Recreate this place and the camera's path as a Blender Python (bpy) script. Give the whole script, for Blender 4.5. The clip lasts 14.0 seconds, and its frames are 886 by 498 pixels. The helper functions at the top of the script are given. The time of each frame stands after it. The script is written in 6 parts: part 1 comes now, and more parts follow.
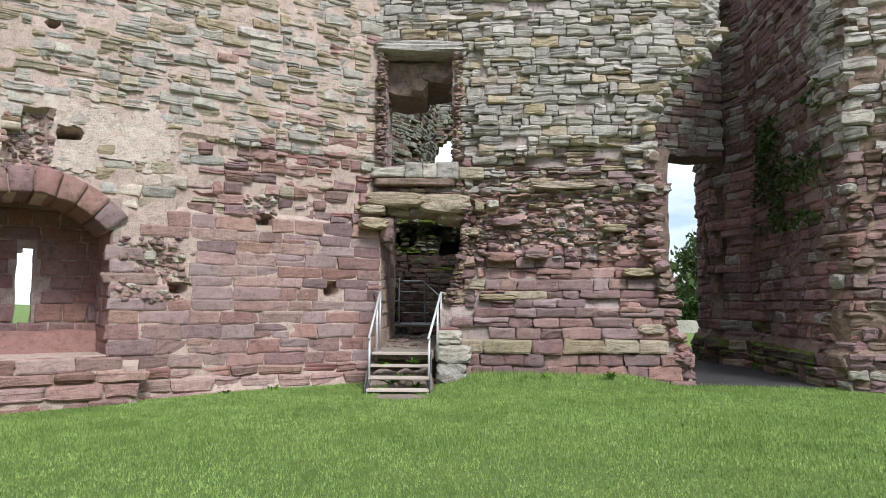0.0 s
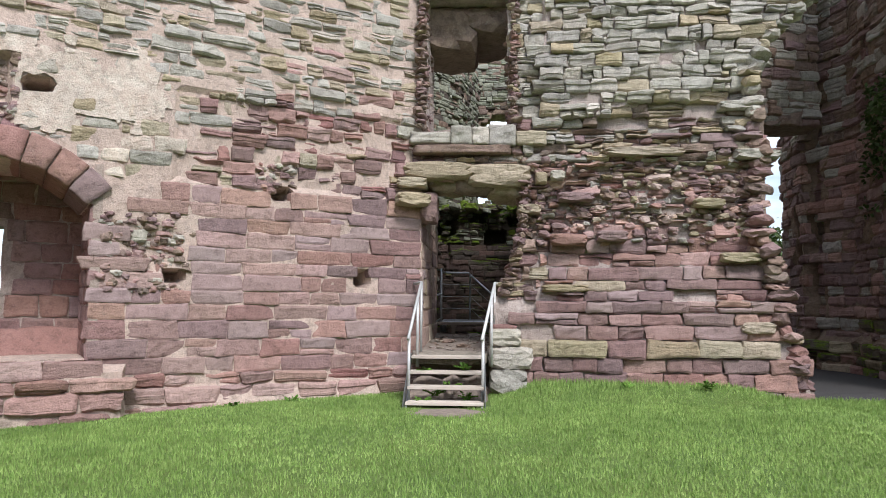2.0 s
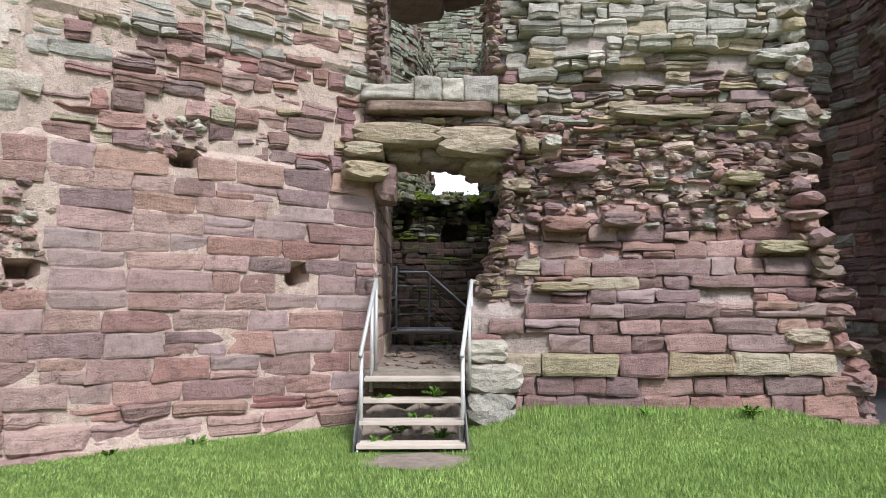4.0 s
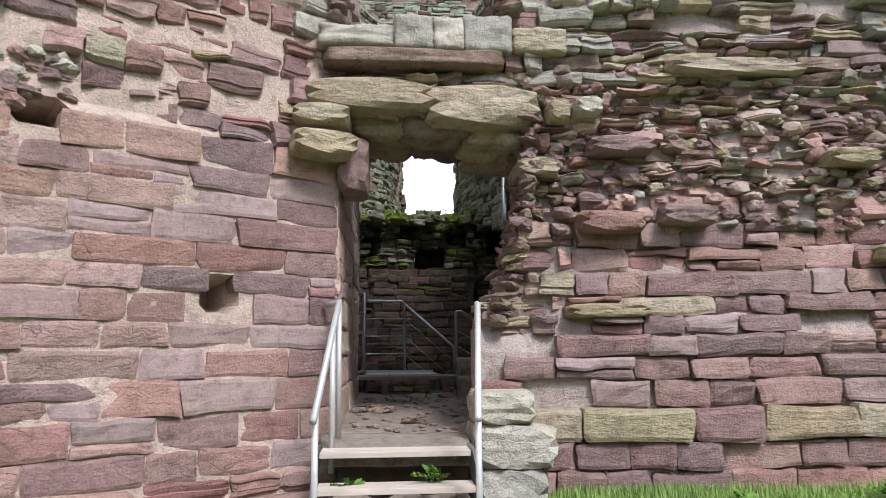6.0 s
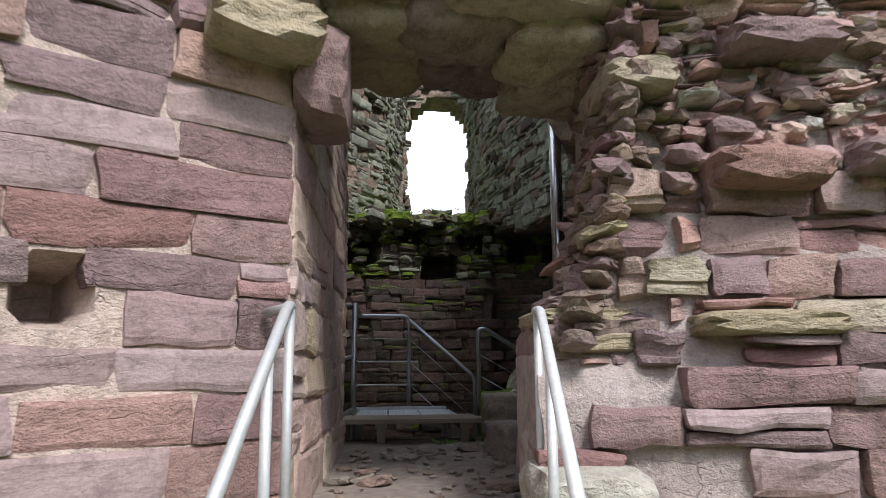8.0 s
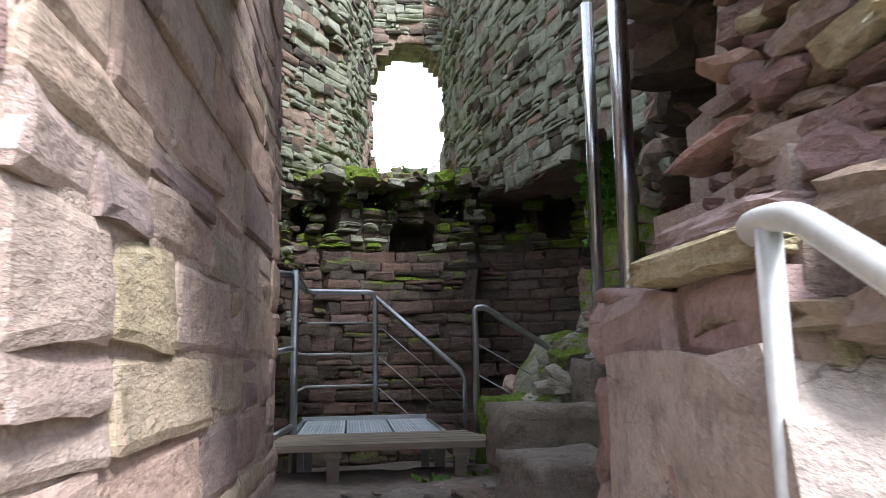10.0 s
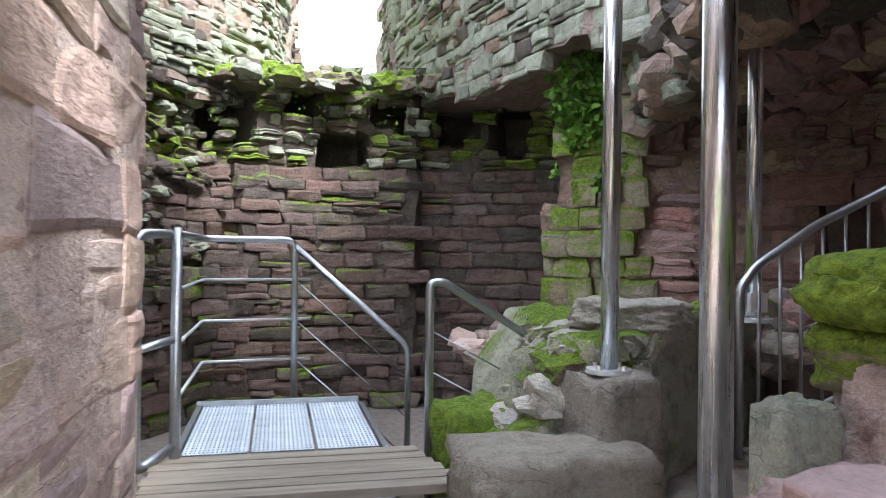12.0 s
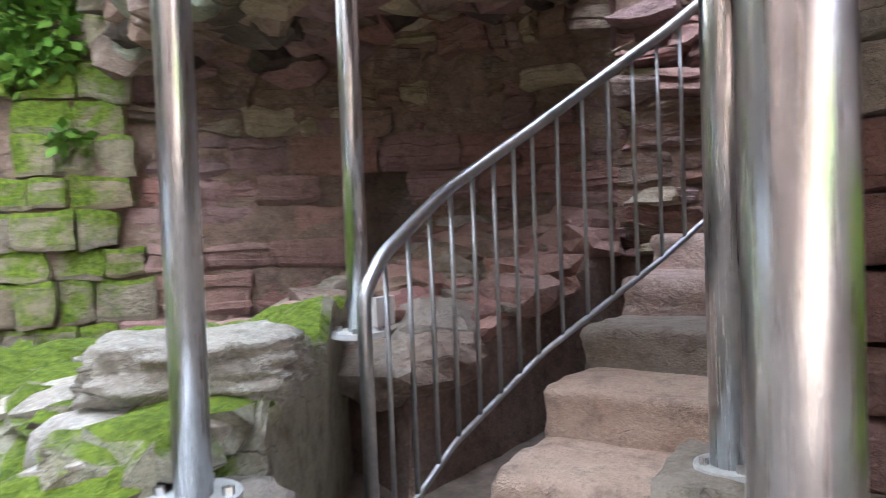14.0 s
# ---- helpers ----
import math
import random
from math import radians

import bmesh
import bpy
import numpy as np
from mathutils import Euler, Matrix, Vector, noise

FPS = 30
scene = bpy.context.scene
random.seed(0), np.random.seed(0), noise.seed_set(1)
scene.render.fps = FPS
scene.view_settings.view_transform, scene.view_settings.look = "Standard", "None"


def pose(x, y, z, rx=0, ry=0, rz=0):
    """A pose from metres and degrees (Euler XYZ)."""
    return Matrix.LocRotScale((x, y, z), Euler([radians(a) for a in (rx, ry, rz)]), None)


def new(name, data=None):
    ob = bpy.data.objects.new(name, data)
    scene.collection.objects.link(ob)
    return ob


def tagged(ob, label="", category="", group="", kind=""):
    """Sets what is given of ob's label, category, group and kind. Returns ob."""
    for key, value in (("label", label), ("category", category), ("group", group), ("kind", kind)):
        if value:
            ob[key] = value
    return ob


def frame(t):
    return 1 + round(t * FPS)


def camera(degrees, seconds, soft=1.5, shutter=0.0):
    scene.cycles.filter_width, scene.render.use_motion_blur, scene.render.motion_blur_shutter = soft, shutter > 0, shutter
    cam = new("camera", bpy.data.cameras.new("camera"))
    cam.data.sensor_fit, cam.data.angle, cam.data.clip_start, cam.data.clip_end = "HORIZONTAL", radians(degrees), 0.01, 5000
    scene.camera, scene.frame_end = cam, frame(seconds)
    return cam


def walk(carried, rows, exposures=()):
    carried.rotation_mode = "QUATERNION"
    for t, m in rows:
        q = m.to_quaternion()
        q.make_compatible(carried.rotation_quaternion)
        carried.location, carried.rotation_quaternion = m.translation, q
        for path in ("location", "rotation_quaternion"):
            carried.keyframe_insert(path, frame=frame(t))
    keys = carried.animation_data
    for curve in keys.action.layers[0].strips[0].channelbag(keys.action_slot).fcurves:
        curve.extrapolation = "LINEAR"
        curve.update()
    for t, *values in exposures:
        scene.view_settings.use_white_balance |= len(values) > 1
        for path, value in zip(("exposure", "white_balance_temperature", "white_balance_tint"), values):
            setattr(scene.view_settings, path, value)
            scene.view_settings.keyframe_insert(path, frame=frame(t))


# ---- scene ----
cam = camera(63.5, 14.0, soft=0.85, shutter=0.3)
METRES, EYE, TILT, LEAN, TURN = 14.5, 1.4, 0.0, 0.0, 0.0
ROWS = [
    (0.0, 0.0, 0.0, 0.0, -0.03, 4.59, -0.42),
    (0.5, -0.0019, 0.037, -0.0002, 0.06, 4.14, -0.48),
    (1.0, -0.0082, 0.0733, 0.0002, 0.75, 4.0, -0.54),
    (1.5, -0.0127, 0.1097, -0.0016, 2.0, 4.28, -0.52),
    (2.0, -0.0187, 0.1484, -0.0049, 2.76, 4.43, -0.49),
    (2.5, -0.0238, 0.1881, -0.0072, 2.4, 4.05, -0.6),
    (3.0, -0.0288, 0.2283, -0.0069, 0.99, 3.28, -0.51),
    (5.5, -0.0513, 0.4375, -0.0073, -4.4, 8.16, 0.41),
    (6.0, -0.0514, 0.4779, -0.0088, -4.78, 8.17, 0.43),
    (6.5, -0.0518, 0.5188, -0.0091, -4.53, 8.04, 0.23),
    (7.0, -0.0508, 0.5595, -0.0078, -3.99, 8.33, 0.12),
    (7.5, -0.0483, 0.6013, -0.0036, -3.96, 9.15, 0.3),
    (8.0, -0.0468, 0.6419, -0.0021, -4.46, 9.85, 0.4),
    (10.5, -0.0421, 0.8138, 0.0075, -7.7, 7.85, 0.89),
    (11.0, -0.0433, 0.8334, 0.018, -8.39, 5.14, 0.59),
    (11.5, -0.042, 0.8511, 0.0263, -10.0, 2.21, -0.14),
    (12.0, -0.0373, 0.8752, 0.0365, -13.04, 0.29, -0.57),
    (12.5, -0.0353, 0.9008, 0.0365, -18.7, -0.65, -0.27),
    (13.0, -0.0286, 0.9291, 0.0368, -28.7, -1.46, 0.27),
    (13.5, -0.0173, 0.9572, 0.038, -42.4, -1.62, 0.9),
    (14.0, -0.0044, 0.9809, 0.0391, -55.95, -1.92, 2.21),
]
walk(cam, [(t, pose(0, 0, EYE, TILT, LEAN, TURN) @ pose(METRES * x, METRES * y, METRES * z, 90 + pitch, roll, yaw)) for t, x, y, z, yaw, pitch, roll in ROWS],
     [(0.0, 0.12, 6080, 13), (3.0, 0.3, 6080, 13), (8.0, 0.42, 6050, 13), (10.5, 1.85, 5850, 11), (11.0, 2.25, 5800, 11), (12.0, 2.85, 5800, 11), (13.0, 3.5, 5900, 11), (14.0, 3.8, 5850, 12)])

# ---- light ----
def make_world():
    w = bpy.data.worlds.new("sky")
    scene.world = w
    w.use_nodes = True
    nt = w.node_tree
    nt.nodes.clear()
    n = nt.nodes.new
    out, bg = n("ShaderNodeOutputWorld"), n("ShaderNodeBackground")
    sky = n("ShaderNodeTexSky")
    sky.sky_type, sky.sun_disc = "NISHITA", False
    sky.sun_elevation, sky.sun_rotation = radians(48), radians(157)
    tc, mp, nz, ramp, mix = n("ShaderNodeTexCoord"), n("ShaderNodeMapping"), n("ShaderNodeTexNoise"), n("ShaderNodeValToRGB"), n("ShaderNodeMix")
    mp.inputs["Scale"].default_value = (1.0, 1.0, 2.6)
    mp.inputs["Location"].default_value = (0.3, 0.1, 0.55)
    nz.inputs["Scale"].default_value, nz.inputs["Detail"].default_value, nz.inputs["Roughness"].default_value = 2.2, 7, 0.55
    ramp.color_ramp.elements[0].position, ramp.color_ramp.elements[1].position = 0.36, 0.56
    mix.data_type = "RGBA"
    mix.inputs[7].default_value = (10.5, 10.8, 11.2, 1)
    li = nt.links.new
    li(tc.outputs["Generated"], mp.inputs[0])
    li(mp.outputs[0], nz.inputs["Vector"])
    li(nz.outputs["Fac"], ramp.inputs[0])
    li(ramp.outputs[0], mix.inputs[0])
    li(sky.outputs[0], mix.inputs[6])
    li(mix.outputs[2], bg.inputs[0])
    bg.inputs[1].default_value = SKY
    li(bg.outputs[0], out.inputs[0])


SKY = 0.13
make_world()
sun_data = bpy.data.lights.new("sun", "SUN")
sun_data.energy, sun_data.angle, sun_data.color = 3.0, radians(14), (1.0, 0.96, 0.9)
sun = new("sun", sun_data)
sun.matrix_world = pose(0, 0, 20, 42, 0, 23)


# ---- materials ----
class Nodes:
    def __init__(self, name):
        self.m = bpy.data.materials.new(name)
        self.m.use_nodes = True
        self.t = self.m.node_tree
        self.b = self.t.nodes["Principled BSDF"]

    def n(self, kind, **sets):
        node = self.t.nodes.new("ShaderNode" + kind)
        for k, v in sets.items():
            node.inputs[k].default_value = v
        return node

    def link(self, a, b):
        self.t.links.new(a, b)

    def coords(self, scale=(1, 1, 1)):
        tc, mp = self.n("TexCoord"), self.n("Mapping")
        mp.inputs["Scale"].default_value = scale
        self.link(tc.outputs["Object"], mp.inputs[0])
        return mp.outputs[0]

    def noise(self, vec, scale, detail=5, rough=0.6):
        nz = self.n("TexNoise", Scale=scale, Detail=detail, Roughness=rough)
        self.link(vec, nz.inputs["Vector"])
        return nz.outputs["Fac"]

    def ramp(self, fac, lo, hi):
        r = self.n("MapRange")
        r.inputs[1].default_value, r.inputs[2].default_value = lo, hi
        self.link(fac, r.inputs[0])
        return r.outputs[0]

    def math(self, op, a, b):
        m = self.n("Math")
        m.operation = op
        for i, v in enumerate((a, b)):
            if isinstance(v, (int, float)):
                m.inputs[i].default_value = v
            else:
                self.link(v, m.inputs[i])
        return m.outputs[0]

    def mix(self, fac, a, b, mode="MIX"):
        m = self.n("Mix")
        m.data_type, m.blend_type = "RGBA", mode
        for i, v in ((0, fac), (6, a), (7, b)):
            if isinstance(v, tuple):
                m.inputs[i].default_value = (*v, 1)
            elif isinstance(v, (int, float)):
                m.inputs[i].default_value = v
            else:
                self.link(v, m.inputs[i])
        return m.outputs[2]

    def bump(self, height, strength, distance):
        b = self.n("Bump", Strength=strength, Distance=distance)
        self.link(height, b.inputs["Height"])
        self.link(b.outputs[0], self.b.inputs["Normal"])

    def piece_random(self):
        oi, ge = self.n("ObjectInfo"), self.n("NewGeometry")
        return self.math("FRACT", self.math("ADD", oi.outputs["Random"], ge.outputs["Random Per Island"]), 0)

    def up(self):
        ge, sp = self.n("NewGeometry"), self.n("SeparateXYZ")
        self.link(ge.outputs["Normal"], sp.inputs[0])
        return sp.outputs[2]


def stone_mat(name, c1, c2, lichen=0.15, lichen_col=(0.5, 0.49, 0.42), moss=0.0, vary=0.32, bedding=0.35, rough=0.9, stain=0.3, relief=0.035, crack=0.3):
    k = Nodes(name)
    v = k.coords()
    vz = k.coords((1, 1, 3))
    big, mid, fine, layer = k.noise(v, 1.3, 4), k.noise(v, 7, 6, 0.65), k.noise(v, 60, 4, 0.7), k.noise(vz, 9, 5, 0.6)
    rnd = k.piece_random()
    col = k.mix(k.ramp(mid, 0.32, 0.68), c1, c2)
    col = k.mix(k.math("MULTIPLY", k.ramp(layer, 0.45, 0.7), 0.35 * bedding), col, tuple(c * 0.45 for c in c1))
    hsv = k.n("HueSaturation")
    k.link(col, hsv.inputs["Color"])
    k.link(k.math("ADD", k.math("MULTIPLY", rnd, vary), 1 - vary * 0.5), hsv.inputs["Value"])
    rnd2 = k.math("FRACT", k.math("MULTIPLY", rnd, 7.31), 0)
    k.link(k.math("ADD", k.math("MULTIPLY", rnd2, 0.4), 0.8), hsv.inputs["Saturation"])
    k.link(k.math("ADD", k.math("MULTIPLY", k.math("FRACT", k.math("MULTIPLY", rnd, 3.7), 0), 0.03), 0.485), hsv.inputs["Hue"])
    col = hsv.outputs["Color"]
    col = k.mix(k.math("MULTIPLY", k.ramp(big, 0.5, 0.72), stain), col, tuple(c * 0.4 for c in c2))
    col = k.mix(k.math("MULTIPLY", k.ramp(fine, 0.4, 0.7), 0.3), col, tuple(min(1, c * 1.6) for c in c1))
    col = k.mix(k.math("MULTIPLY", k.ramp(k.noise(v, 10, 8, 0.72), 0.5, 0.7), 0.7), col, tuple(c * 0.45 for c in c2))
    grit = k.noise(v, 150, 3, 0.75)
    col = k.mix(k.math("MULTIPLY", k.ramp(grit, 0.5, 0.72), 0.25), col, tuple(c * 0.4 for c in c2))
    # thin wandering cracks along the bedding
    warp = k.n("VectorMath")
    warp.operation = "MULTIPLY_ADD"
    nzc = k.n("TexNoise", Scale=4.0, Detail=4, Roughness=0.65)
    k.link(v, nzc.inputs["Vector"])
    k.link(nzc.outputs["Color"], warp.inputs[0])
    warp.inputs[1].default_value = (0.35, 0.35, 0.2)
    k.link(k.coords((1, 1, 2.4)), warp.inputs[2])
    vor = k.n("TexVoronoi", Scale=3.2)
    vor.feature = "DISTANCE_TO_EDGE"
    k.link(warp.outputs[0], vor.inputs["Vector"])
    line = k.math("SUBTRACT", 1, k.ramp(vor.outputs["Distance"], 0.002, 0.016))
    line = k.math("MULTIPLY", line, k.ramp(k.noise(v, 3.3, 4, 0.6), 0.5, 0.62))
    col = k.mix(k.math("MULTIPLY", line, crack), col, tuple(c * 0.22 for c in c2))
    spots = k.math("MULTIPLY", k.ramp(k.noise(v, 16, 6, 0.75), 0.56, 0.66), k.ramp(k.noise(v, 2.1, 3), 0.42, 0.6))
    col = k.mix(k.math("MULTIPLY", spots, lichen), col, lichen_col)
    if moss:
        grow = k.math("ADD", k.math("MULTIPLY", k.up(), 0.35), k.math("ADD", k.noise(v, 1.7, 5, 0.6), k.math("MULTIPLY", mid, 0.3)))
        mk = k.ramp(grow, 1.02 - moss, 1.14 - moss)
        mcol = k.mix(k.ramp(k.noise(v, 30, 4, 0.7), 0.3, 0.7), (0.05, 0.09, 0.012), (0.23, 0.315, 0.035))
        col = k.mix(mk, col, mcol)
    k.link(col, k.b.inputs["Base Color"])
    k.b.inputs["Roughness"].default_value = rough
    k.b.inputs["Specular IOR Level"].default_value = 0.25
    h = k.math("ADD", k.math("MULTIPLY", layer, 0.9 * bedding), k.math("ADD", mid, k.math("MULTIPLY", fine, 0.4)))
    h = k.math("SUBTRACT", k.math("ADD", h, k.math("MULTIPLY", grit, 0.12)), k.math("MULTIPLY", line, 0.7 * crack))
    k.bump(h, 1.0, relief)
    return k.m


def plain_mat(name, c1, c2, scale, rough=0.6, metal=0.0, bump=0.2, dist=0.004, stretch=(1, 1, 1), spec=0.5):
    k = Nodes(name)
    v = k.coords(stretch)
    f = k.noise(v, scale, 6, 0.65)
    g = k.noise(k.coords(), scale * 0.13, 3)
    rnd = k.piece_random()
    col = k.mix(k.ramp(f, 0.3, 0.7), c1, c2)
    col = k.mix(k.math("MULTIPLY", k.ramp(g, 0.45, 0.7), 0.35), col, tuple(c * 0.55 for c in c1))
    hsv = k.n("HueSaturation")
    k.link(col, hsv.inputs["Color"])
    k.link(k.math("ADD", k.math("MULTIPLY", rnd, 0.3), 0.85), hsv.inputs["Value"])
    k.link(hsv.outputs["Color"], k.b.inputs["Base Color"])
    rr = k.n("MapRange")
    rr.inputs[3].default_value, rr.inputs[4].default_value = rough * 0.85, min(1, rough * 1.15)
    k.link(f, rr.inputs[0])
    k.link(rr.outputs[0], k.b.inputs["Roughness"])
    k.b.inputs["Metallic"].default_value = metal
    k.b.inputs["Specular IOR Level"].default_value = spec
    k.bump(f, bump, dist)
    return k.m


RED = stone_mat("red_sandstone", (0.37, 0.23, 0.205), (0.28, 0.17, 0.15), 0.12)
PINK = stone_mat("pink_sandstone", (0.46, 0.305, 0.265), (0.37, 0.24, 0.21), 0.15)
PURPLE = stone_mat("purple_sandstone", (0.32, 0.22, 0.21), (0.24, 0.163, 0.155), 0.15)
BUFF = stone_mat("buff_sandstone", (0.48, 0.41, 0.295), (0.38, 0.315, 0.215), 0.3, (0.5, 0.5, 0.38), bedding=0.9)
GREY = stone_mat("weathered_grey_stone", (0.48, 0.455, 0.395), (0.35, 0.325, 0.28), 0.6, (0.62, 0.62, 0.57))
PALE = stone_mat("pale_lichen_stone", (0.58, 0.545, 0.47), (0.42, 0.38, 0.32), 0.7, (0.68, 0.67, 0.6))
PLASTER = stone_mat("old_render", (0.74, 0.66, 0.55), (0.6, 0.46, 0.36), 0.6, (0.45, 0.45, 0.36), vary=0.1, bedding=0.1)
MORTAR = stone_mat("lime_mortar", (0.52, 0.43, 0.38), (0.37, 0.29, 0.255), 0.3, vary=0.0, bedding=0.1)
POINT = stone_mat("pale_pointing", (0.66, 0.54, 0.47), (0.50, 0.39, 0.33), 0.3, vary=0.0, bedding=0.1)
CORE = stone_mat("rubble_core", (0.33, 0.25, 0.20), (0.19, 0.135, 0.11), 0.35, vary=0.3)
MOSSY = stone_mat("mossy_stone", (0.19, 0.155, 0.12), (0.12, 0.097, 0.078), 0.2, moss=0.30)
MOSSGREY = stone_mat("grey_stone_with_algae", (0.36, 0.37, 0.29), (0.23, 0.245, 0.19), 0.6, (0.55, 0.58, 0.5), moss=0.1)
VERYMOSSY = stone_mat("moss_covered_stone", (0.24, 0.22, 0.13), (0.16, 0.145, 0.09), 0.1, moss=0.58)
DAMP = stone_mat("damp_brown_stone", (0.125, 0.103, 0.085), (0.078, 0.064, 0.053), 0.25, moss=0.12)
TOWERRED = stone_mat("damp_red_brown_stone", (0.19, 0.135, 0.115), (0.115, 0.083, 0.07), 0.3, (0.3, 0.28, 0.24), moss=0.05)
CRUMB = stone_mat("crumbling_lichened_stone", (0.41, 0.39, 0.29), (0.27, 0.26, 0.19), 0.6, (0.55, 0.55, 0.45), moss=0.2, relief=0.055, crack=0.6)
ROSE = stone_mat("pale_rose_sandstone", (0.56, 0.43, 0.36), (0.47, 0.34, 0.28), 0.25)
DRESSED = stone_mat("smooth_rose_ashlar", (0.55, 0.415, 0.35), (0.46, 0.335, 0.28), 0.3, vary=0.2, bedding=1.0, relief=0.012, crack=0.15)
DRESSED_B = stone_mat("smooth_buff_ashlar", (0.52, 0.43, 0.32), (0.42, 0.33, 0.24), 0.35, vary=0.2, bedding=1.0, relief=0.015, crack=0.15)
SMOOTHRED = stone_mat("smooth_plum_sandstone", (0.385, 0.285, 0.27), (0.305, 0.22, 0.21), 0.25, (0.55, 0.48, 0.44), vary=0.15, bedding=0.7, relief=0.012, crack=0.2)
LICHENED = stone_mat("lichened_broken_sandstone", (0.55, 0.48, 0.44), (0.36, 0.26, 0.24), 0.85, (0.66, 0.63, 0.6), vary=0.25, relief=0.04, crack=0.4)
MOSSPILLAR = stone_mat("half_mossy_pillar_stone", (0.36, 0.31, 0.22), (0.24, 0.21, 0.15), 0.4, vary=0.3, moss=0.43)
BRIGHTMOSS = stone_mat("thick_bright_moss", (0.20, 0.22, 0.08), (0.13, 0.15, 0.05), 0.0, moss=0.95, relief=0.02, crack=0.2)
SLAB = stone_mat("worn_grey_step_stone", (0.36, 0.31, 0.26), (0.25, 0.22, 0.18), 0.35, vary=0.2)
STEEL = plain_mat("brushed_steel", (0.76, 0.77, 0.78), (0.64, 0.65, 0.67), 180, 0.28, 1.0, 0.05, 0.0005, (1, 1, 0.03))
GALV = plain_mat("galvanised_steel", (0.5, 0.52, 0.53), (0.4, 0.42, 0.44), 60, 0.42, 1.0, 0.08, 0.001)
PAINT = plain_mat("grey_painted_tube", (0.62, 0.63, 0.62), (0.5, 0.51, 0.5), 40, 0.45, 0.3, 0.08, 0.001)
# reflected sky is put into this pale blue-white base colour, no metallic
GRATE = plain_mat("grating_steel_sky_tint", (0.66, 0.71, 0.74), (0.56, 0.61, 0.65), 50, 0.5, 0.0, 0.1, 0.001)
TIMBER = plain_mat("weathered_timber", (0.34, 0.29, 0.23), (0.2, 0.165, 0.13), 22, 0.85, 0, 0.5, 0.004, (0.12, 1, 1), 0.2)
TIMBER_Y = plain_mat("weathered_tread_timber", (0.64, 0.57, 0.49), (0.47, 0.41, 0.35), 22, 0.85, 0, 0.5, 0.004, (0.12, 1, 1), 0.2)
DIRT = plain_mat("trodden_earth", (0.30, 0.25, 0.21), (0.17, 0.14, 0.12), 14, 0.95, 0, 0.8, 0.02, (1, 1, 1), 0.15)
ASPHALT = plain_mat("asphalt", (0.085, 0.08, 0.078), (0.05, 0.048, 0.047), 90, 0.85, 0, 0.5, 0.006, (1, 1, 1), 0.25)
WHITE = plain_mat("white_plastic", (0.8, 0.8, 0.79), (0.74, 0.74, 0.73), 20, 0.4, 0, 0.05, 0.001)
BARK = plain_mat("bark", (0.14, 0.11, 0.08), (0.08, 0.06, 0.045), 18, 0.9, 0, 0.6, 0.02, (1, 1, 0.2), 0.2)


def leaf_mat(name, c1, c2):
    k = Nodes(name)
    v = k.coords()
    col = k.mix(k.piece_random(), c1, c2)
    col = k.mix(k.math("MULTIPLY", k.ramp(k.noise(v, 0.9, 4), 0.4, 0.65), 0.5), col, tuple(c * 0.6 for c in c1))
    col = k.mix(k.math("MULTIPLY", k.ramp(k.noise(v, 7, 6, 0.7), 0.45, 0.62), 0.55), col, tuple(c * 0.5 for c in c1))
    k.link(col, k.b.inputs["Base Color"])
    k.b.inputs["Roughness"].default_value = 0.6
    k.b.inputs["Specular IOR Level"].default_value = 0.2
    k.b.inputs["Subsurface Weight"].default_value = 0.0
    return k.m


LEAF = leaf_mat("tree_leaf", (0.05, 0.085, 0.025), (0.09, 0.12, 0.04))
HEDGE = leaf_mat("hedge_leaf", (0.035, 0.07, 0.015), (0.07, 0.12, 0.03))
FERN = leaf_mat("fern_leaf", (0.07, 0.17, 0.02), (0.16, 0.29, 0.04))
IVY = leaf_mat("ivy_leaf", (0.05, 0.085, 0.02), (0.09, 0.14, 0.04))
BLADE = leaf_mat("grass_blade", (0.19, 0.33, 0.07), (0.42, 0.55, 0.18))


def lawn_mat():
    k = Nodes("lawn")
    v = k.coords()
    col = k.mix(k.ramp(k.noise(v, 45, 5, 0.7), 0.3, 0.7), (0.09, 0.16, 0.04), (0.2, 0.28, 0.09))
    col = k.mix(k.math("MULTIPLY", k.ramp(k.noise(v, 0.8, 5, 0.6), 0.42, 0.68), 0.5), col, (0.22, 0.27, 0.07))
    col = k.mix(k.math("MULTIPLY", k.ramp(k.noise(v, 3.1, 6, 0.7), 0.6, 0.72), 0.35), col, (0.16, 0.14, 0.07))
    k.link(col, k.b.inputs["Base Color"])
    k.b.inputs["Roughness"].default_value = 0.9
    k.b.inputs["Specular IOR Level"].default_value = 0.15
    k.bump(k.noise(v, 70, 4, 0.7), 0.9, 0.03)
    return k.m


LAWN = lawn_mat()


# ---- geometry tools ----
rng = random.Random(7)
_perm = np.random.RandomState(3).rand(64, 64, 64)


def vnoise(p):
    """Smooth value noise, -1 to 1, at an (n, 3) array of places."""
    p = np.asarray(p, float)
    i = np.floor(p).astype(int)
    f = p - i
    f = f * f * (3 - 2 * f)
    out = np.zeros(len(p))
    for a in (0, 1):
        for b in (0, 1):
            for c in (0, 1):
                w = (f[:, 0] if a else 1 - f[:, 0]) * (f[:, 1] if b else 1 - f[:, 1]) * (f[:, 2] if c else 1 - f[:, 2])
                out += w * _perm[(i[:, 0] + a) % 64, (i[:, 1] + b) % 64, (i[:, 2] + c) % 64]
    return out * 2 - 1


_flat = _perm.ravel().tolist()


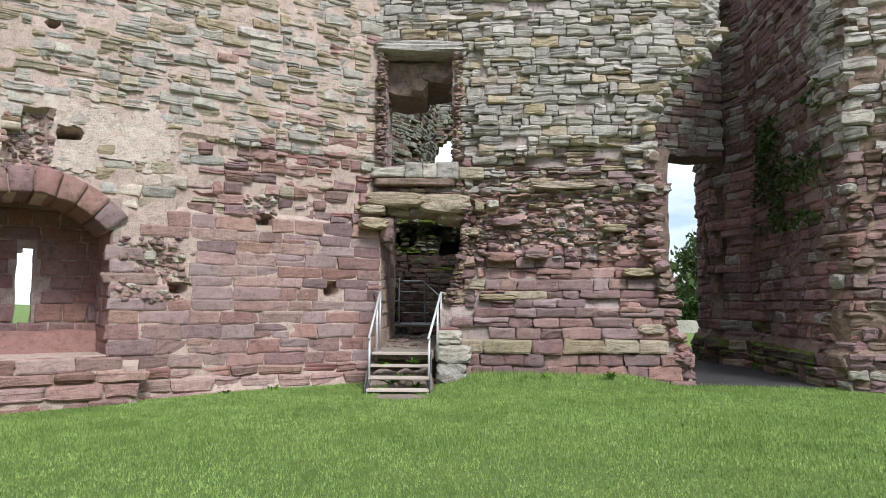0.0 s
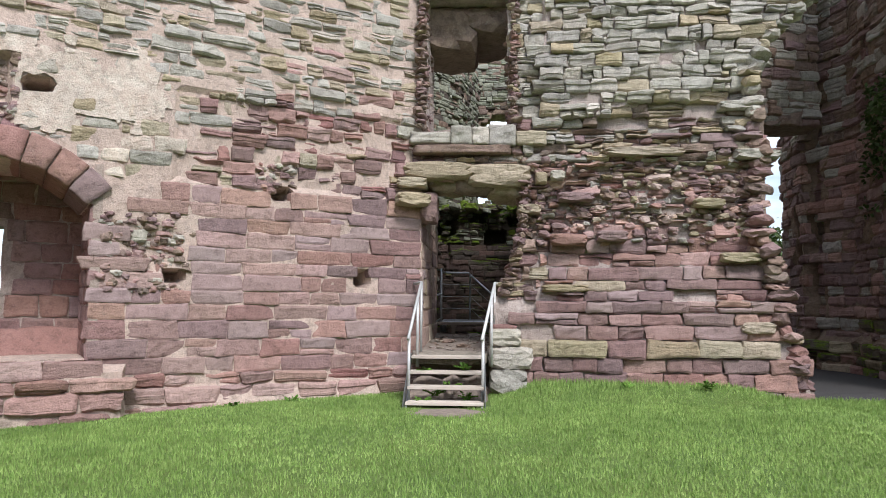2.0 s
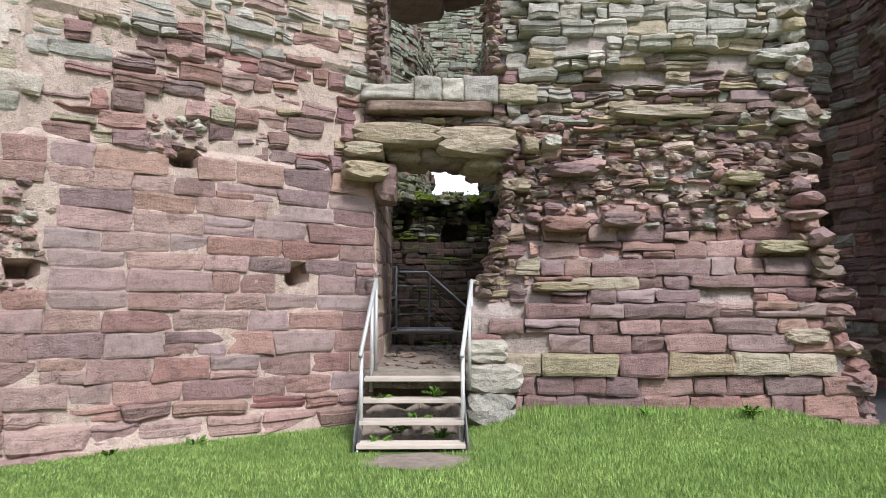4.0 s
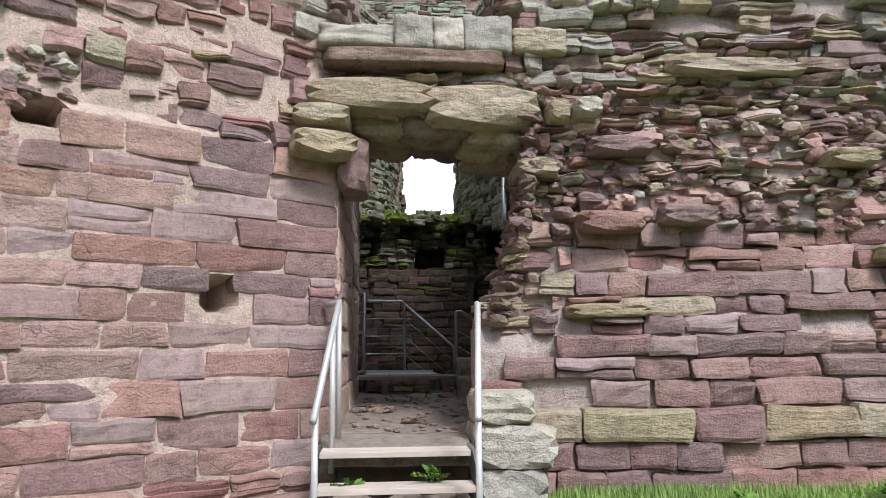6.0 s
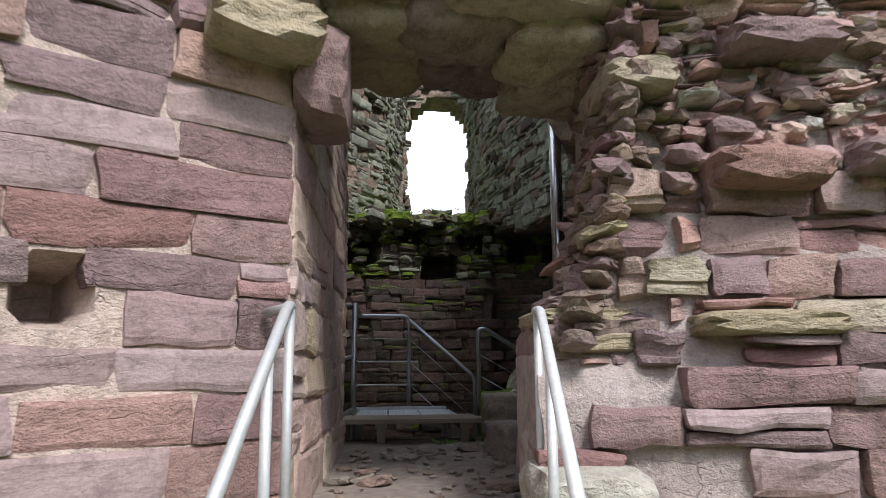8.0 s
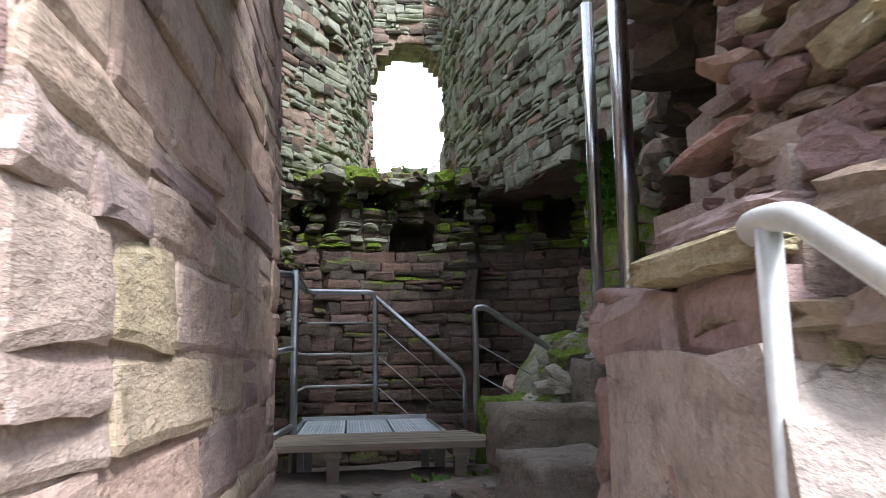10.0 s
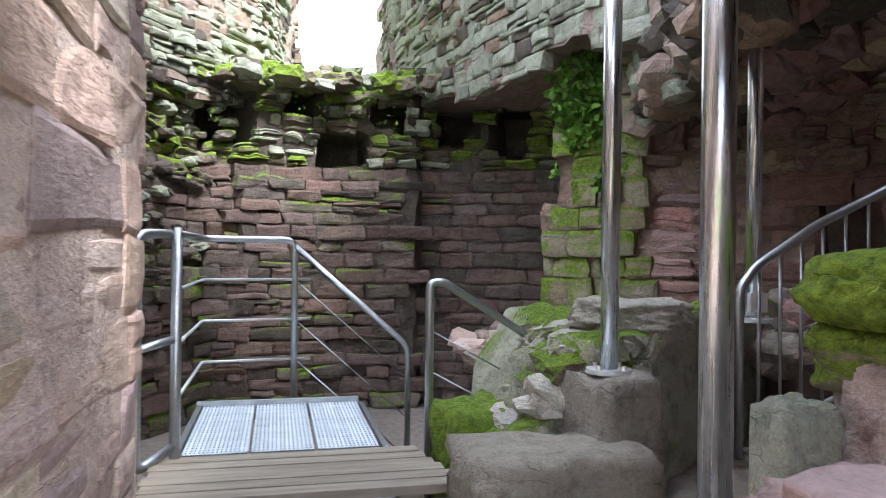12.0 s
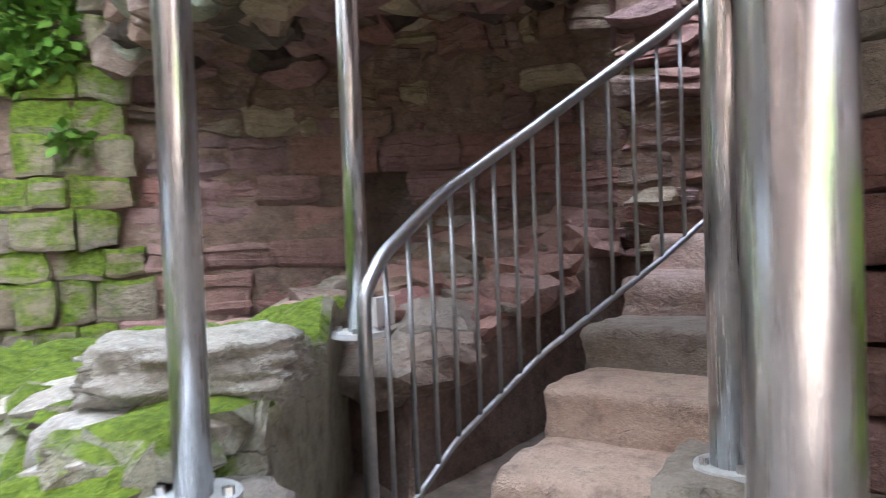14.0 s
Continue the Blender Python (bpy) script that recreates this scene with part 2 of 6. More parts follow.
def n1(u, z, s=1.0, k=0.0):
    """The same noise at one place of a surface, in plain arithmetic."""
    x, y, w = u * s + 11.3 + k, z * s + 5.7, k * 1.7 + 0.5
    i, j, l = math.floor(x), math.floor(y), math.floor(w)
    f, g, h = x - i, y - j, w - l
    f, g, h = f * f * (3 - 2 * f), g * g * (3 - 2 * g), h * h * (3 - 2 * h)
    i0, i1, j0, j1, l0, l1 = (i % 64) * 4096, ((i + 1) % 64) * 4096, (j % 64) * 64, ((j + 1) % 64) * 64, l % 64, (l + 1) % 64
    t = _flat
    a = (t[i0 + j0 + l0] * (1 - f) + t[i1 + j0 + l0] * f) * (1 - g) + (t[i0 + j1 + l0] * (1 - f) + t[i1 + j1 + l0] * f) * g
    b = (t[i0 + j0 + l1] * (1 - f) + t[i1 + j0 + l1] * f) * (1 - g) + (t[i0 + j1 + l1] * (1 - f) + t[i1 + j1 + l1] * f) * g
    return (a * (1 - h) + b * h) * 2 - 1


def mesh_ob(name, verts, faces, mats, parent=None, idx=None, smooth=True):
    me = bpy.data.meshes.new(name)
    me.from_pydata([tuple(v) for v in verts], [], [tuple(f) for f in faces])
    for m in mats if isinstance(mats, (list, tuple)) else [mats]:
        me.materials.append(m)
    if idx is not None:
        me.polygons.foreach_set("material_index", np.asarray(idx, np.int32))
    if smooth:
        me.polygons.foreach_set("use_smooth", np.ones(len(me.polygons), bool))
    me.update()
    ob = new(name, me)
    if parent:
        under(ob, parent)
    return ob


def bm_ob(name, bm, mat, parent=None, label="", smooth=False):
    me = bpy.data.meshes.new(name)
    bm.to_mesh(me)
    bm.free()
    me.materials.append(mat)
    if smooth:
        me.polygons.foreach_set("use_smooth", np.ones(len(me.polygons), bool))
    ob = new(name, me)
    if parent:
        under(ob, parent)
    if label:
        ob["label"] = label
    return ob


class Plan:
    """A line in plan, run from left to right as one faces it; outward is to its right hand."""

    def __init__(self, *pts):
        self.p = np.array(pts, float)
        self.s = np.concatenate([[0], np.cumsum(np.linalg.norm(np.diff(self.p, axis=0), axis=1))])
        self.length = self.s[-1]
        d = np.diff(self.p, axis=0)
        d /= np.linalg.norm(d, axis=1)[:, None]
        nv = np.stack([d[:, 1], -d[:, 0]], 1)
        cor = [nv[0]] + [(nv[i] + nv[i + 1]) / np.linalg.norm(nv[i] + nv[i + 1]) for i in range(len(nv) - 1)] + [nv[-1]]
        self.nv = np.array(cor)

    def at(self, u, off):
        u = np.asarray(u, float)
        uc = np.clip(u, 0, self.length)
        x, y = np.interp(uc, self.s, self.p[:, 0]), np.interp(uc, self.s, self.p[:, 1])
        a, b = np.interp(uc, self.s, self.nv[:, 0]), np.interp(uc, self.s, self.nv[:, 1])
        d0, d1 = self.p[1] - self.p[0], self.p[-1] - self.p[-2]
        d0, d1 = d0 / np.linalg.norm(d0), d1 / np.linalg.norm(d1)
        lo, hi = np.minimum(u, 0), np.maximum(u - self.length, 0)
        x = x + lo * d0[0] + hi * d1[0]
        y = y + lo * d0[1] + hi * d1[1]
        return x + a * off, y + b * off


def flat(u, z):
    return 0.0


def always(u, z):
    return True


def wall_body(name, plan, z0, z1, thick, keep, depth, mat, cell=0.12, rough=0.05, recess=0.04, layers=5, label="", kind="structure", category="wall"):
    """The mortared core: a rough front and back, joined at every edge, with its openings cut through."""
    nu, nz = max(2, int(plan.length / cell)), max(2, int((z1 - z0) / cell))
    us, zs = np.linspace(0, plan.length, nu + 1), np.linspace(z0, z1, nz + 1)
    K = np.array([[bool(keep((us[i] + us[i + 1]) / 2, (zs[j] + zs[j + 1]) / 2)) for j in range(nz)] for i in range(nu)])
    D = np.array([[depth(u, z) for z in zs] for u in us])
    U, Z = np.meshgrid(us, zs, indexing="ij")
    verts, faces = [], []
    ids = {}
    offs = [0] + [i / layers for i in range(1, layers + 1)]
    grids = []
    for li, f in enumerate(offs):
        off = D - recess - thick * f if li < layers else np.full_like(D, -thick)
        off = np.minimum(off, D - recess - 0.01 * li)
        x, y = plan.at(U.ravel(), off.ravel())
        P = np.stack([x, y, Z.ravel()], 1)
        amp = rough if li < layers else rough * 0.5
        q = P * 5.3
        P = P + amp * np.stack([vnoise(q + 3.1), vnoise(q + 17.7), vnoise(q + 41.2)], 1)
        grids.append(P.reshape(nu + 1, nz + 1, 3))

    def vid(l, i, j):
        k = (l, i, j)
        if k not in ids:
            ids[k] = len(verts)
            verts.append(grids[l][i, j])
        return ids[k]

    L = layers
    for i in range(nu):
        for j in range(nz):
            if not K[i, j]:
                continue
            faces.append((vid(0, i, j), vid(0, i + 1, j), vid(0, i + 1, j + 1), vid(0, i, j + 1)))
            faces.append((vid(L, i, j), vid(L, i, j + 1), vid(L, i + 1, j + 1), vid(L, i + 1, j)))
            for di, dj, a, b in ((-1, 0, (i, j), (i, j + 1)), (1, 0, (i + 1, j + 1), (i + 1, j)), (0, -1, (i + 1, j), (i, j)), (0, 1, (i, j + 1), (i + 1, j + 1))):
                ii, jj = i + di, j + dj
                if 0 <= ii < nu and 0 <= jj < nz and K[ii, jj]:
                    continue
                for l in range(L):
                    faces.append((vid(l, *b), vid(l, *a), vid(l + 1, *a), vid(l + 1, *b))[::-1])
    ob = mesh_ob(name, verts, faces, mat, smooth=False)
    return tagged(ob, label, category, kind=kind)


def stone_shape(plan, u0, u1, z0, z1, d, prot, rnd, seed, back=0.12, lump=0.02):
    """One weathered block: a domed uneven front with rounded arrises and sides that run back into the wall."""
    r = random.Random(seed)
    bev = 0.018 + 0.03 * rnd
    ea, eb = min(0.4, 2 * bev / (u1 - u0)), min(0.5, 2 * bev / (z1 - z0))
    k1, k2 = r.uniform(-0.45, -0.15), r.uniform(0.15, 0.45)
    a = np.array([-1, -1 + ea, k1, k2, 1 - ea, 1])
    flaky = lump >= 0.025
    b = np.array([-1, -1 + eb, r.uniform(-0.25, 0.25), 1 - eb, 1])
    if flaky:
        eb = min(eb, 0.3)
        p, q = r.uniform(-0.55, -0.2), r.uniform(0.1, 0.5)
        b = np.array([-1, -1 + eb, p, p + 0.07, q, q + 0.07, 1 - eb, 1])
    A, B = np.meshgrid(a, b, indexing="ij")
    w, h = (u1 - u0) / 2, (z1 - z0) / 2
    edge = np.maximum(np.abs(A), np.abs(B))
    corner = (np.abs(A) > 0.99) & (np.abs(B) > 0.99)
    shr = np.where(corner, 1 - 0.07 * rnd, 1.0)
    tilt, skew = r.uniform(-1, 1) * lump * 0.9, r.uniform(-0.06, 0.06)
    U = (u0 + u1) / 2 + A * w * shr * (1 + skew * B)
    Z = (z0 + z1) / 2 + B * h * shr * (1 + r.uniform(-0.12, 0.12) * A)
    P0 = np.stack([U.ravel() * 4.3, Z.ravel() * 6.1, np.full(U.size, seed % 61 + 0.37)], 1)
    nz = vnoise(P0) * lump + vnoise(P0 * 2.7) * lump * 0.5
    off = d + prot + (nz.reshape(U.shape)) + tilt * A + r.uniform(-1, 1) * lump * 0.8 * B - np.where(edge > 0.99, rnd * 0.022 + 0.003, 0) - np.where(corner, rnd * 0.01, 0)
    if flaky:
        steps_off = [r.uniform(-1, 1) * lump * 0.55 for _ in range(3)]
        off = off + np.array([-lump * 0.6] + [steps_off[0]] * 2 + [steps_off[1]] * 2 + [steps_off[2]] * 2 + [steps_off[2] * 0.5])[None, :]
    jig = vnoise(P0 * 3.1 + 7).reshape(U.shape)
    U = U + jig * (0.009 + lump * 0.5)
    Z = Z + vnoise(P0 * 2.3 + 29).reshape(U.shape) * (0.009 + lump * 0.5)
    x, y = plan.at(U.ravel(), off.ravel())
    V = np.stack([x, y, Z.ravel()], 1)
    na, nb = len(a), len(b)
    faces = [(i * nb + j, (i + 1) * nb + j, (i + 1) * nb + j + 1, i * nb + j + 1) for i in range(na - 1) for j in range(nb - 1)]
    ring = [(i, 0) for i in range(na)] + [(na - 1, j) for j in range(1, nb)] + [(i, nb - 1) for i in range(na - 2, -1, -1)] + [(0, j) for j in range(nb - 2, 0, -1)]
    ru = np.array([U[i, j] for i, j in ring])
    rz = np.array([Z[i, j] for i, j in ring])
    x, y = plan.at(ru, np.full(len(ring), d - back))
    n0 = len(V)
    V = np.concatenate([V, np.stack([x, y, rz], 1)])
    for k in range(len(ring)):
        k2 = (k + 1) % len(ring)
        f0, f1 = ring[k][0] * nb + ring[k][1], ring[k2][0] * nb + ring[k2][1]
        faces.append((f1, f0, n0 + k, n0 + k2))
    return V, faces


def unit_rock():
    bm = bmesh.new()
    bmesh.ops.create_icosphere(bm, subdivisions=2, radius=1)
    v = np.array([x.co[:] for x in bm.verts])
    f = np.array([[x.index for x in q.verts] for q in bm.faces])
    bm.free()
    return v, f


UNIT_V, UNIT_F = unit_rock()


def scatter(name, parent, items, label, seed=0):
    """Many small broken stones in one mesh; an item is a place, a size and a material."""
    V, F, I, mats = [], [], [], []
    r = random.Random(seed)
    for k, (c, sz, mat) in enumerate(items):
        p = 5.0
        co = UNIT_V / (np.abs(UNIT_V) ** p).sum(1, keepdims=True) ** (1 / p)
        q = co * 1.3 + (seed * 7 + k) * 1.37
        co = co * (1 + 0.28 * vnoise(q) + 0.14 * vnoise(q * 2.6))[:, None] * (np.array(sz) / 2)
        M = np.array(Euler((r.uniform(-0.25, 0.25), r.uniform(-0.25, 0.25), r.uniform(-0.6, 0.6))).to_matrix())
        V.append(co @ M.T + np.array(c))
        F.append(UNIT_F + k * len(UNIT_V))
        if mat not in mats:
            mats.append(mat)
        I += [mats.index(mat)] * len(UNIT_F)
    ob = mesh_ob(name, np.concatenate(V), np.concatenate(F).tolist(), mats, parent, I, smooth=False)
    return tagged(ob, label, "" if parent else "rubble", kind="stuff")


LATER = []  # the single stones are linked at the end of the file


def stones(parent, plan, z0, z1, keep, depth, course, style, seed=1, singles=None, wave=0.015, joint=0.012, back=0.14, cuts=(), name="stone"):
    """Courses of blocks on a wall. style(u, z) gives widths, proudness, rounding, lumpiness, chance of a lost block and materials."""
    r = random.Random(seed)
    z = z0
    out = []
    while z < z1:
        h = course(z, r)
        u = -r.uniform(0, 0.3)
        ph = r.uniform(0, 9)
        while u < plan.length:
            s = style(min(max(u, 0), plan.length), z + h / 2)
            w = r.uniform(*s["w"])
            if plan.length - (u + w) < 0.16:
                w = plan.length - u + 0.001
            uc, zc = u + w / 2, z + h / 2
            zz = z + wave * n1(uc * 0.6, z * 0.7, 1.0, ph * 0)
            edge = (u, u + w)
            ok = keep(uc, zc) and uc < plan.length + 0.05 and uc > -0.05
            if ok and not (keep(u + w * 0.15, zc) and keep(u + w * 0.85, zc)):
                lo, hi = u, u + w
                while hi - lo > 0.07 and not keep(hi - 0.02, zc):
                    hi -= 0.04
                while hi - lo > 0.07 and not keep(lo + 0.02, zc):
                    lo += 0.04
                edge = (lo - r.uniform(0, 0.03), hi + r.uniform(0, 0.05))
            if ok and r.random() > s.get("lost", 0.0):
                sp = s.get("split", 0)
                if sp and r.random() < sp:
                    m = r.uniform(0.35, 0.65)
                    pieces = [(u, u + w, zz, zz + h * m), (u, u + w, zz + h * m, zz + h)]
                    if r.random() < 0.5:
                        c = u + w * r.uniform(0.35, 0.65)
                        pieces = [(u, c, zz, zz + h * m), (c, u + w, zz, zz + h * m), (u, u + w, zz + h * m, zz + h)]
                else:
                    pieces = [(u, u + w, zz, zz + h)]
                for c0, c1, c2, c3 in cuts:
                    kept = []
                    for a, b, c, d in pieces:
                        if a < c1 and b > c0 and min(d, c3) - max(c, c2) > 0.25 * (d - c):
                            kept += [(p, q, c, d) for p, q in ((a, c0), (c1, b)) if q - p > 0.05]
                        else:
                            kept.append((a, b, c, d))
                    pieces = kept
                for a, b, c, d in pieces:
                    a, b = max(a, 0.0, edge[0]), min(b, plan.length, edge[1])
                    if b - a < 0.05:
                        continue
                    j = joint * r.uniform(0.6, 1.6) * s.get("joint", 1)
                    out.append((a + j / 2, b - j / 2, c + j / 2, d - j / 2, depth(uc, zc), r.triangular(*s["prot"]), s.get("rnd", 0.5), s.get("lump", 0.015), r.choices(s["mats"], s["wts"])[0], r.randrange(10 ** 6)))
            u += w
        z += h
    LATER.append((parent, plan, out, singles, back, name))


def link_stones():
    for parent, plan, out, singles, back, name in LATER:
        lone = [o for o in out if singles and singles((o[0] + o[1]) / 2, (o[2] + o[3]) / 2)]
        if len(lone) > 300:
            lone = lone[:300]
        chosen = set(id(o) for o in lone)
        mats = []
        V, F, I = [], [], []
        n = 0
        for o in out:
            u0, u1, z0, z1, d, prot, rnd, lump, mat, sd = o
            v, f = stone_shape(plan, u0, u1, z0, z1, d, prot, rnd, sd, back, lump)
            if id(o) in chosen:
                mesh_ob(name, v, f, mat, parent, smooth=False)
                continue
            if mat not in mats:
                mats.append(mat)
            V.append(v)
            F += [tuple(i + n for i in q) for q in f]
            I += [mats.index(mat)] * len(f)
            n += len(v)
        if V:
            ob = mesh_ob("masonry", np.concatenate(V), F, mats, parent, I, smooth=False)
            tagged(ob, "further weathered stones of the same wall", kind="stuff")


def rock(name, centre, size, mat, seed=0, turn=0, sub=3, blocky=0.6, rough=0.12, parent=None, label="", category="rock", tilt=(0, 0)):
    """A lump of fallen or built stone: between a rounded box and a boulder, with an uneven skin."""
    bm = bmesh.new()
    bmesh.ops.create_icosphere(bm, subdivisions=sub, radius=1)
    co = np.array([v.co[:] for v in bm.verts])
    p = 2 + 22 * blocky ** 3
    co = co / (np.abs(co) ** p).sum(1, keepdims=True) ** (1 / p)
    q = co * 1.6 + seed * 3.17
    bed = vnoise(np.stack([q[:, 0] * 0.8, q[:, 1] * 0.8, co[:, 2] * size[2] * 14 + seed], 1))
    co = co * (1 + rough * vnoise(q) + rough * 0.5 * vnoise(q * 2.7) + rough * 0.3 * vnoise(q * 6.1) + rough * 0.15 * vnoise(q * 13) + 0.025 * bed)[:, None]
    M = Matrix.Translation(centre) @ Euler((radians(tilt[0]), radians(tilt[1]), radians(turn))).to_matrix().to_4x4() @ Matrix.Diagonal((size[0] / 2, size[1] / 2, size[2] / 2, 1))
    for v, c in zip(bm.verts, co):
        v.co = M @ Vector(c)
    ob = bm_ob(name, bm, mat, parent, smooth=sub > 3)
    if not parent:
        tagged(ob, label, category)
    elif label:
        ob["label"] = label
    return ob


def box(bm, x0, x1, y0, y1, z0, z1, bev=0.004):
    r = bmesh.ops.create_cube(bm, size=1, matrix=Matrix.Translation(((x0 + x1) / 2, (y0 + y1) / 2, (z0 + z1) / 2)) @ Matrix.Diagonal((x1 - x0, y1 - y0, z1 - z0, 1)))
    if bev:
        es = list({e for v in r["verts"] for e in v.link_edges})
        bmesh.ops.bevel(bm, geom=es, offset=bev, segments=2, affect="EDGES", profile=0.6)


def tube_bm(bm, pts, rad, seg=12, bend=0.0):
    """A round tube along points; corners are rounded by bend metres."""
    P = [Vector(p) for p in pts]
    if bend and len(P) > 2:
        Q = [P[0]]
        for a, b, c in zip(P, P[1:], P[2:]):
            d0, d1 = (a - b), (c - b)
            k = min(bend, d0.length * 0.45, d1.length * 0.45)
            p0, p1 = b + d0.normalized() * k, b + d1.normalized() * k
            for i in range(6):
                t = i / 5
                Q.append(p0 * (1 - t) ** 2 + b * 2 * t * (1 - t) + p1 * t * t)
        Q.append(P[-1])
        P = Q
    rings = []
    prev = None
    for i, p in enumerate(P):
        d = ((P[i + 1] - p).normalized() if i + 1 < len(P) else Vector((0, 0, 0))) + ((p - P[i - 1]).normalized() if i else Vector((0, 0, 0)))
        d.normalize()
        s = (prev - d * prev.dot(d)) if prev else (d.cross(Vector((0, 0, 1))) if abs(d.z) < 0.95 else d.cross(Vector((1, 0, 0))))
        s.normalize()
        prev = s
        t = d.cross(s)
        rings.append([bm.verts.new(p + (s * math.cos(2 * math.pi * k / seg) + t * math.sin(2 * math.pi * k / seg)) * rad) for k in range(seg)])
    for a, b in zip(rings, rings[1:]):
        for k in range(seg):
            bm.faces.new((a[k], a[(k + 1) % seg], b[(k + 1) % seg], b[k]))
    bm.faces.new(rings[0][::-1])
    bm.faces.new(rings[-1])


def tube(name, pts, rad, mat, parent, bend=0.0, seg=14, label=""):
    bm = bmesh.new()
    tube_bm(bm, pts, rad, seg, bend)
    bmesh.ops.recalc_face_normals(bm, faces=bm.faces)
    ob = bm_ob(name, bm, mat, parent, label, smooth=True)
    return ob


def boxpart(name, dims, mat, parent, label="", bev=0.004):
    bm = bmesh.new()
    box(bm, *dims, bev)
    return bm_ob(name, bm, mat, parent, label)


def empty(name, at, label, category, group="", kind=""):
    ob = new(name)
    ob.location = at
    ob.empty_display_size = 0.1
    return tagged(ob, label, category, group, kind)


def under(ob, parent):
    """Parent ob, whose mesh is in world places, to an empty that stands at its base."""
    ob.parent = parent
    ob.matrix_parent_inverse = Matrix.Translation(-Vector(parent.location))
    return ob


# ---- ground ----
def smooth01(t):
    t = min(1, max(0, t))
    return t * t * (3 - 2 * t)


def ground_z(x, y):
    z = 0.1 * smooth01(y / 11)
    z -= 0.08 * smooth01((-x - 2.5) / 3)
    z += 0.19 * math.exp(-((y - 12.1) / 0.55) ** 2) * smooth01((x + 0.1) / 0.8) * smooth01((4.0 - x) / 1.0)
    return z


def make_ground():
    xs = np.concatenate([[-900, -300, -100, -40, -20], np.arange(-12, 12.01, 0.25), [20, 40, 100, 300, 900]])
    ys = np.concatenate([[-900, -300, -100, -40, -20, -10], np.arange(-4, 14.01, 0.25), [16, 20, 26, 40, 70, 140, 300, 900]])
    V = [(x, y, ground_z(x, y)) for x in xs for y in ys]
    ny = len(ys)
    F = [(i * ny + j, (i + 1) * ny + j, (i + 1) * ny + j + 1, i * ny + j + 1) for i in range(len(xs) - 1) for j in range(ny - 1)]
    return tagged(mesh_ob("ground", V, F, LAWN), "mown green castle lawn", "lawn", kind="structure")


make_ground()


def in_lawn(x, y):
    if y > 12.3 or (x > 3.95 and y > 12.0 - 0.1 * (x - 4)):
        return False
    if x < -1.2 and (x + 1.2) * 0.552 - (y - 12.35) * 0.834 < 0.02 + (0.3 if x < -4.2 else 0):
        return False
    if math.hypot((x + 0.62) / 0.42, (y - 10.4) / 0.3) < 1 + 0.3 * n1(x, y, 5):
        return False
    return not (-1.2 < x < -0.1 and y > 10.7)


def make_grass():
    r = np.random.RandomState(5)
    n = 480000
    y = 12.3 - 11.5 * r.rand(n) ** 1.25
    x = (r.rand(n) * 2 - 1) * 8.6
    ok = np.array([in_lawn(a, b) for a, b in zip(x, y)])
    x, y = x[ok], y[ok]
    n = len(x)
    h = 0.018 + 0.022 * r.rand(n) + 0.012 * vnoise(np.stack([x * 0.7, y * 0.7, x * 0], 1))
    edge = np.exp(-((y - 12.0) / 0.35) ** 2) * (x > 0.3) * 0.05 * r.rand(n)
    h = np.maximum(h + edge, 0.01)
    a = r.rand(n) * 6.283
    w = 0.003 + 0.004 * r.rand(n)
    z = np.array([ground_z(p, q) for p, q in zip(x, y)])
    lx, ly = (r.rand(n) - 0.5) * 0.03, (r.rand(n) - 0.5) * 0.03
    V = np.empty((n, 3, 3))
    V[:, 0] = np.stack([x - np.cos(a) * w, y - np.sin(a) * w, z - 0.003], 1)
    V[:, 1] = np.stack([x + np.cos(a) * w, y + np.sin(a) * w, z - 0.003], 1)
    V[:, 2] = np.stack([x + lx, y + ly, z + h], 1)
    me = bpy.data.meshes.new("grass")
    me.vertices.add(n * 3)
    me.vertices.foreach_set("co", V.ravel())
    me.loops.add(n * 3)
    me.loops.foreach_set("vertex_index", np.arange(n * 3, dtype=np.int32))
    me.polygons.add(n)
    me.polygons.foreach_set("loop_start", np.arange(0, n * 3, 3, dtype=np.int32))
    me.update(calc_edges=True)
    me.materials.append(BLADE)
    tagged(new("grass", me), "short mown grass blades of the lawn", "grass", kind="stuff")


make_grass()


def worn_patch():
    V, n = [(-0.62, 10.4, ground_z(-0.62, 10.4) + 0.012)], 40
    for k in range(n):
        a = 6.2832 * k / n
        m = 1.05 + 0.22 * n1(math.cos(a) * 2, math.sin(a) * 2, 1.5)
        x, y = -0.62 + 0.42 * m * math.cos(a), 10.4 + 0.3 * m * math.sin(a)
        V.append((x, y, ground_z(x, y) + 0.004))
    F = [(0, k + 1, (k + 1) % n + 1) for k in range(n)]
    tagged(mesh_ob("worn_patch", V, F, DIRT), "bare trodden earth at the foot of the stair", "ground", kind="structure")


worn_patch()


